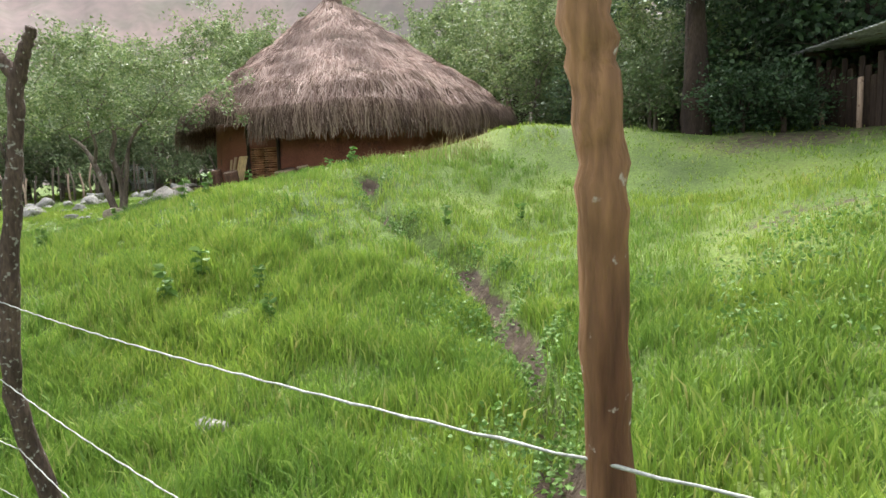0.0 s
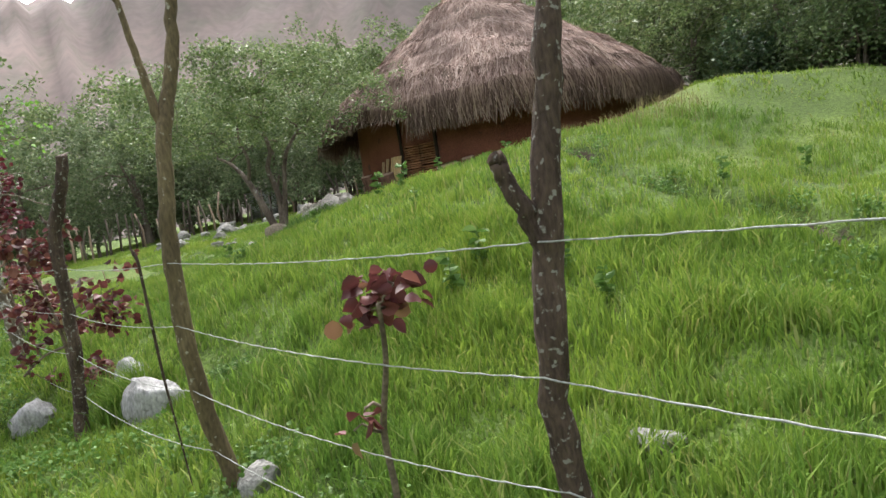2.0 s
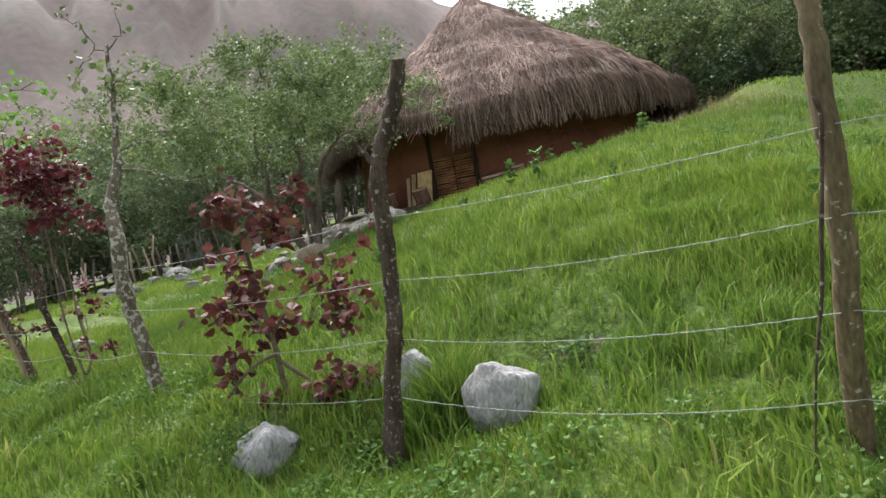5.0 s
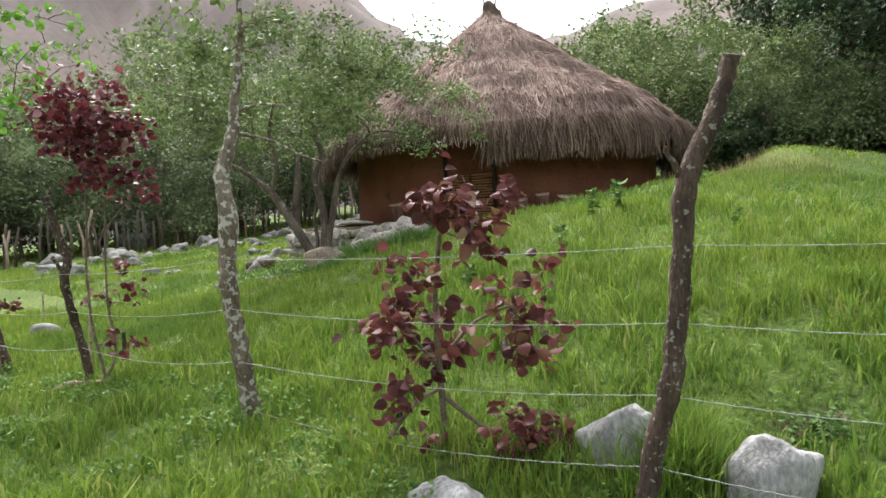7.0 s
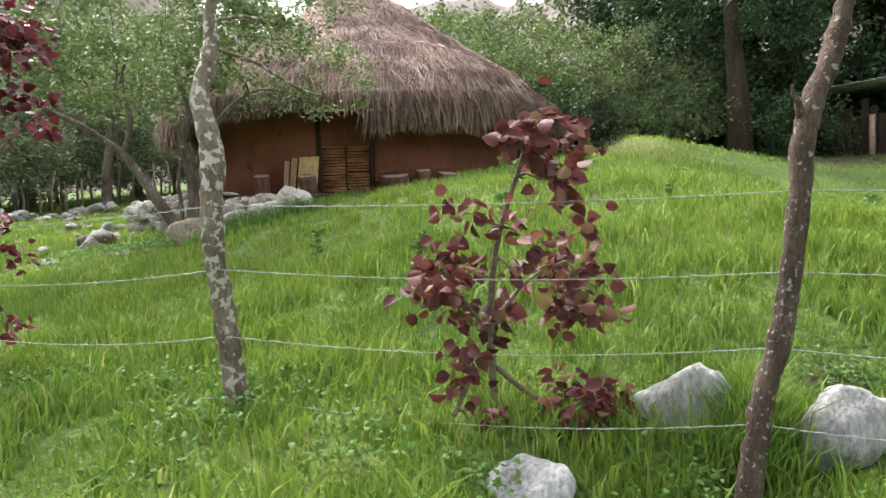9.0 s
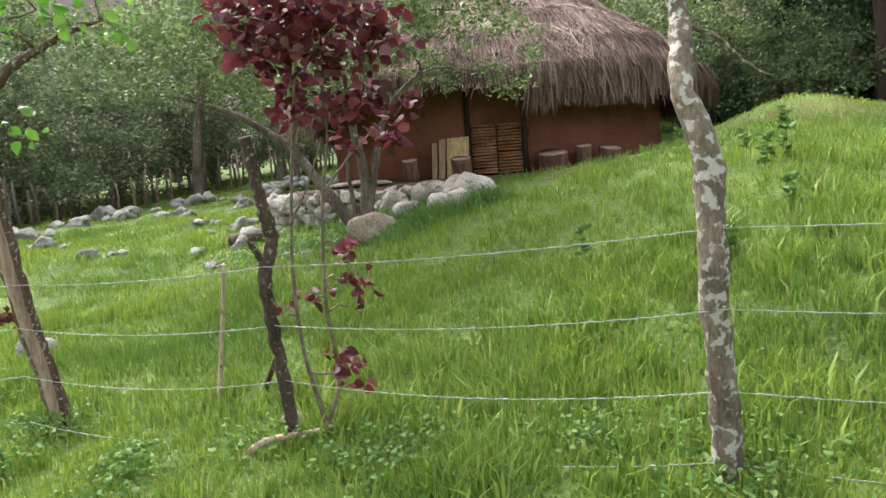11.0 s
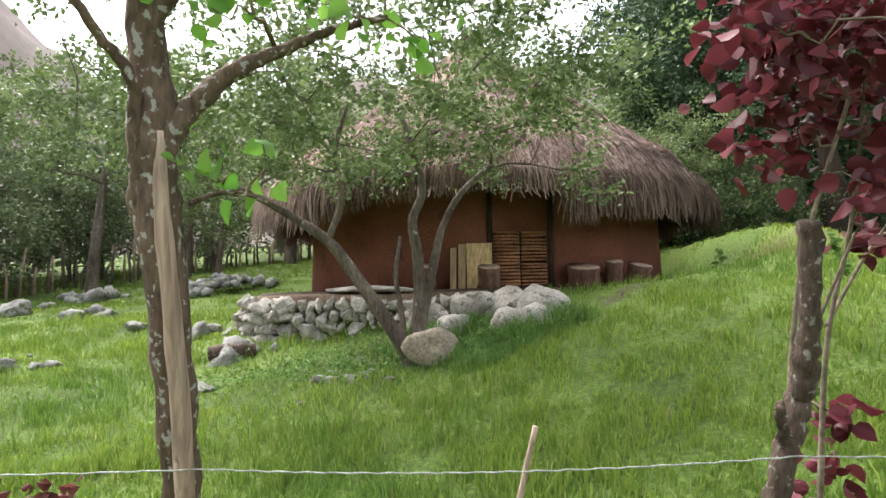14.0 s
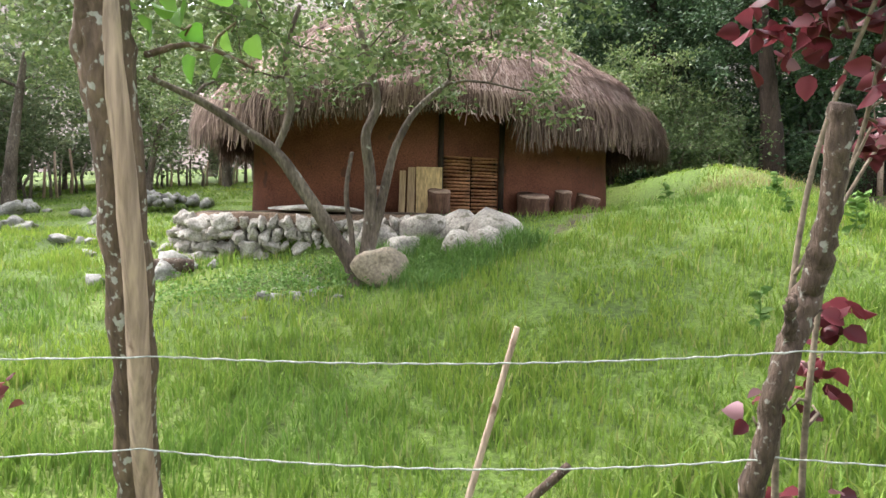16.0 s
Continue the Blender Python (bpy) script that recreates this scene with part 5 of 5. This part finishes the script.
# small whitewashed store glimpsed through the wood
house = empty("white_store", (-13.6, 27.2, gz(-13.6, 27.2)), "small whitewashed store glimpsed through the wood", "outbuilding")
bm = bmesh.new()
box(bm, (1.7, 1.2, 0.95), (0, 0, 0.9), 0.02)
part("wall", bm, WHITE, house)
house.scale = (0.62, 0.6, 0.75)
bm = bmesh.new()
box(bm, (1.7, 1.2, 0.45), (0, 0, 0.2), 0.02)
part("footing", bm, STONE_MOSS, house)
bm = bmesh.new()
box(bm, (2.1, 1.6, 0.07), (0, 0, 1.42), 0.01)
part("roof", bm, METAL, house)
for x in (-0.5, 0.1, 0.6):
    bm = bmesh.new()
    box(bm, (0.16, 0.05, 0.5), (x, -0.62, 0.95), 0.01)
    part("window", bm, DARKWOOD, house)

# ---- the shed on the rise ----
shed = empty("open_shed", (8.4, 12.9, gz(8.4, 12.9)), "dark open timber shed under a rusty metal roof", "shed")
S0 = shed.location.copy()
for x in (-0.9, 0.5, 1.9, 3.3):
    for y in (-1.6, 1.6):
        bm = bmesh.new()
        zg = gz(S0.x + x, S0.y + y) - S0.z
        tube(bm, [(x, y, zg - 0.2), (x + 0.02, y, zg + 0.8), (x, y, 1.56 + 0.06 * x)], [0.07, 0.06, 0.055], 8, 0.15)
        part("post", bm, DARKWOOD, shed)
for k in range(26):
    bm = bmesh.new()
    x = -0.9 + k * 0.17
    zg = gz(S0.x + x, S0.y + 1.5) - S0.z
    box(bm, (0.15, 0.03, 1.2), (x, 1.48 + 0.01 * (k % 2), zg + 0.6), 0.005)
    part("board", bm, DARKWOOD, shed, shade=False)
for k in range(16):
    bm = bmesh.new()
    y = -1.55 + k * 0.2
    zg = gz(S0.x - 0.9, S0.y + y) - S0.z
    box(bm, (0.03, 0.17, 0.95 + 0.2 * (k % 3)), (-0.86, y, zg + 0.48 + 0.1 * (k % 3)), 0.005)
    part("board", bm, DARKWOOD, shed, shade=False)
for (x, y, h, m) in ((-1.05, -1.2, 0.55, BOARD_PALE), (-1.02, -0.2, 0.95, HEART), (-1.05, 1.1, 0.5, HEART)):
    bm = bmesh.new()
    zg = gz(S0.x + x, S0.y + y) - S0.z
    box(bm, (0.05, 0.13, h), (x, y, zg + h / 2), 0.006)
    part("stake", bm, m, shed, "pale upright stake")
bm = bmesh.new()
cols = []
for i in range(90):
    y = -2.1 + i * 4.2 / 89
    cols.append([bm.verts.new((x, y, 1.62 + 0.3 * (x + 1.3) / 5 + 0.018 * math.sin(i * 1.9) + dz)) for x, dz in ((-1.35, 0), (3.9, 0), (3.9, -0.012), (-1.35, -0.012))])
for a, c2 in zip(cols, cols[1:]):
    for k in range(4):
        bm.faces.new((a[k], a[(k + 1) % 4], c2[(k + 1) % 4], c2[k]))
part("roof_sheet", bm, METAL, shed, "corrugated zinc sheet")
for y in (-1.6, 1.6):
    bm = bmesh.new()
    tube(bm, [(-1.2, y, 1.55), (3.6, y, 1.84)], [0.05, 0.05], 8, 0.1)
    part("beam", bm, DARKWOOD, shed)

# ---- grass, weeds ----
FENCE = [(6, -3.4), (0.41, 0.7), (-2.48, 2.8), (-4.52, 4.28), (-6.45, 5.8), (-8.6, 7.57), (-10.15, 9.25), (-11.6, 10.65), (-16, 15)]
KEEP = [(-6.38, 6.44, 0.22), (-5.87, 5.85, 0.22), (-7.47, 6.38, 0.22), (-4.28, 4.42, 0.12), (-11.56, 12.85, 0.18)]
gr = np.random.default_rng(91)


def lush(x, y):
    """Clumps: how tall the grass stands, from place to place."""
    a = np.sin(x * 2.3 + 1.7 * np.sin(y * 1.1)) * np.sin(y * 2.7 + 1.3 * np.sin(x * 1.7))
    b = np.sin(x * 6.1 + y * 2.2) * np.sin(y * 5.3 - x * 3.1)
    return np.clip(0.62 + 0.28 * a + 0.22 * b, 0.2, 1.25)


def blades(x, y, tall, wide, lean):
    N = len(x)
    z = height(x, y) - 0.012
    a = gr.uniform(0, 2 * np.pi, N)
    t = gr.uniform(0, 2 * np.pi, N)
    h = tall * gr.uniform(0.55, 1.3, N)
    bend = h * lean * gr.uniform(0.1, 1.0, N)
    w = wide * gr.uniform(0.6, 1.3, N)
    base = np.stack([x, y, z], 1)
    side = np.stack([np.cos(a), np.sin(a), np.zeros(N)], 1) * w[:, None] * 0.5
    out = np.stack([np.cos(t), np.sin(t), np.zeros(N)], 1)
    up = np.array([[0, 0, 1.0]])
    mid = base + up * (h * 0.55)[:, None] + out * (bend * 0.3)[:, None]
    tip = base + up * (h * (1 - 0.25 * lean))[:, None] + out * bend[:, None]
    V = np.stack([base - side, base + side, mid + side * 0.8, tip, mid - side * 0.8], 1).reshape(-1, 3)
    k = np.arange(N)[:, None] * 5
    return V, np.concatenate([k + np.array([[0, 1, 2, 4]])], 0), k + np.array([[4, 2, 3]])


def meadow(name, label, count, x0, x1, y0, y1, d0, d1, tall, wide, lean, mat=GRASS, side=None, clump=0.0):
    x, y = gr.uniform(x0, x1, count), gr.uniform(y0, y1, count)
    if clump:
        c = gr.integers(0, count // 9, count)
        cx, cy = gr.uniform(x0, x1, count // 9), gr.uniform(y0, y1, count // 9)
        x, y = cx[c] + gr.normal(0, clump, count), cy[c] + gr.normal(0, clump, count)
    d = to_line(x, y, FENCE)
    ok = (d >= d0) & (d < d1) & (gr.uniform(0, 1, count) > bareness(x, y) * 1.5)
    ok &= hut_r(x, y) > 4.3
    for kx, ky, kr in KEEP:
        ok &= np.hypot(x - kx, y - ky) > kr
    x, y = x[ok], y[ok]
    V, Q, T = blades(x, y, tall * lush(x, y), wide, lean)
    me = bpy.data.meshes.new(name)
    me.vertices.add(len(V))
    me.vertices.foreach_set("co", V.astype(np.float32).ravel())
    loops = np.concatenate([Q.ravel(), T.ravel()]).astype(np.int32)
    me.loops.add(len(loops))
    me.loops.foreach_set("vertex_index", loops)
    me.polygons.add(len(Q) + len(T))
    me.polygons.foreach_set("loop_start", np.concatenate([np.arange(len(Q)) * 4, len(Q) * 4 + np.arange(len(T)) * 3]).astype(np.int32))
    me.polygons.foreach_set("loop_total", np.concatenate([np.full(len(Q), 4), np.full(len(T), 3)]).astype(np.int32))
    me.update(calc_edges=True)
    me.materials.append(mat)
    smooth_mesh(me)
    return tagged(new(name, me), label, "grass", kind="stuff")


meadow("grass", "lush bright green grass along the fence", 260000, -15, -2.6, -0.5, 15, 0, 3.4, 0.21, 0.0115, 0.6, clump=0.045)
meadow("grass", "tall deep green grass on the fenced bank", 200000, -4.2, 6, -3, 8, 0, 4.2, 0.29, 0.0125, 0.6, GRASS_DEEP, clump=0.05)
meadow("grass", "green meadow grass on the slope", 400000, -20, 9, 0, 21, 3.4, 9.0, 0.19, 0.014, 0.65, clump=0.06)
meadow("grass", "short green meadow grass by the hut and the wood", 200000, -26, 14, 4, 36, 9.0, 24.0, 0.13, 0.022, 0.8, clump=0.1)
meadow("grass", "coarse dark green tussocks on the fenced bank", 42000, -10, 4.5, -2, 10, 0, 5.0, 0.33, 0.018, 0.8, GRASS_DEEP, clump=0.075)
meadow("dry_grass", "scattered dry straw-coloured stalks", 9000, -15, 9, -1, 17, 0, 8, 0.24, 0.005, 0.5, DRYGRASS)


meadow("dry_grass", "tall dry stalks along the crest before the hut", 2600, -4.6, 0.4, 11.6, 14.6, 8, 14, 0.38, 0.007, 0.5, DRYGRASS)
meadow("grass", "tall rank tuft beside the granite boulders", 1300, -6.5, -6.02, 5.95, 6.35, 0, 3, 0.5, 0.012, 0.7, GRASS_DEEP, clump=0.06)
meadow("grass", "rank grass tufts between the terrace boulders", 9000, -7.9, -6.1, 13.0, 14.9, 4, 14, 0.34, 0.012, 0.8, WEED, clump=0.09)


def weeds(name, label, spots, size):
    """Low broad-leaved weeds in patches: x, y, radius, number."""
    V, F, k = [], [], 0
    for x, y, r, n in spots:
        px, py = x + gr.normal(0, r * 0.5, n), y + gr.normal(0, r * 0.5, n)
        pos = np.stack([px, py, height(px, py) + gr.uniform(0.03, 0.16, n)], 1)
        d = gr.normal(0, 1, (n, 3)) * np.array([1, 1, 0.35])
        v, f = leaves(pos, d, gr.uniform(0.6, 1.3, n) * size, gr, 0.4, 0.2, True)
        V.append(v)
        F.append(f + k)
        k += len(v)
    return tagged(raw(name, np.concatenate(V), np.concatenate(F), WEED), label, "weeds", kind="stuff")


q = random.Random(5)
spots = [(-8.75, 7.4, 0.35, 200), (-8.4, 7.75, 0.3, 180), (-5.3, 6.15, 0.2, 260), (-4.3, 4.55, 0.2, 200), (-6.7, 6.0, 0.3, 260), (-7.3, 13.4, 0.4, 420), (-6.6, 13.3, 0.35, 360), (-11.4, 10.6, 0.35, 260), (-2.2, 11.9, 0.25, 90),
         (-8.2, 14.9, 0.7, 520), (-8.9, 15.1, 0.7, 420), (-8.3, 14.3, 0.6, 320), (-7.6, 14.5, 0.4, 260), (-9.3, 15.5, 0.5, 200)]
for _ in range(80):
    u = q.random()
    i = min(int(u * 7), 6)
    (ax, ay), (bx, by) = FENCE[i + 1], FENCE[i + 2] if i + 2 < len(FENCE) else FENCE[-1]
    t2 = q.random()
    o = q.uniform(-2.2, 0.4)
    spots.append((ax + (bx - ax) * t2 + o * 0.62, ay + (by - ay) * t2 + o * 0.78, q.uniform(0.15, 0.4), q.randint(60, 220)))
spots += [(2.5, 5.0, 0.8, 420), (3.4, 6.0, 0.9, 420), (2.0, 4.0, 0.6, 320), (0.2, 4.6, 0.5, 420), (0.25, 3.4, 0.5, 420), (-0.2, 5.6, 0.5, 260), (1.3, 5.2, 0.4, 240)]
for k, p in enumerate(spline(GULLY, 26)):
    spots.append((p[0] + q.uniform(-0.35, 0.35), p[1], q.uniform(0.12, 0.3), q.randint(40, 150)))
weeds("weeds", "low broad-leaved weeds among the grass", spots, 0.036)
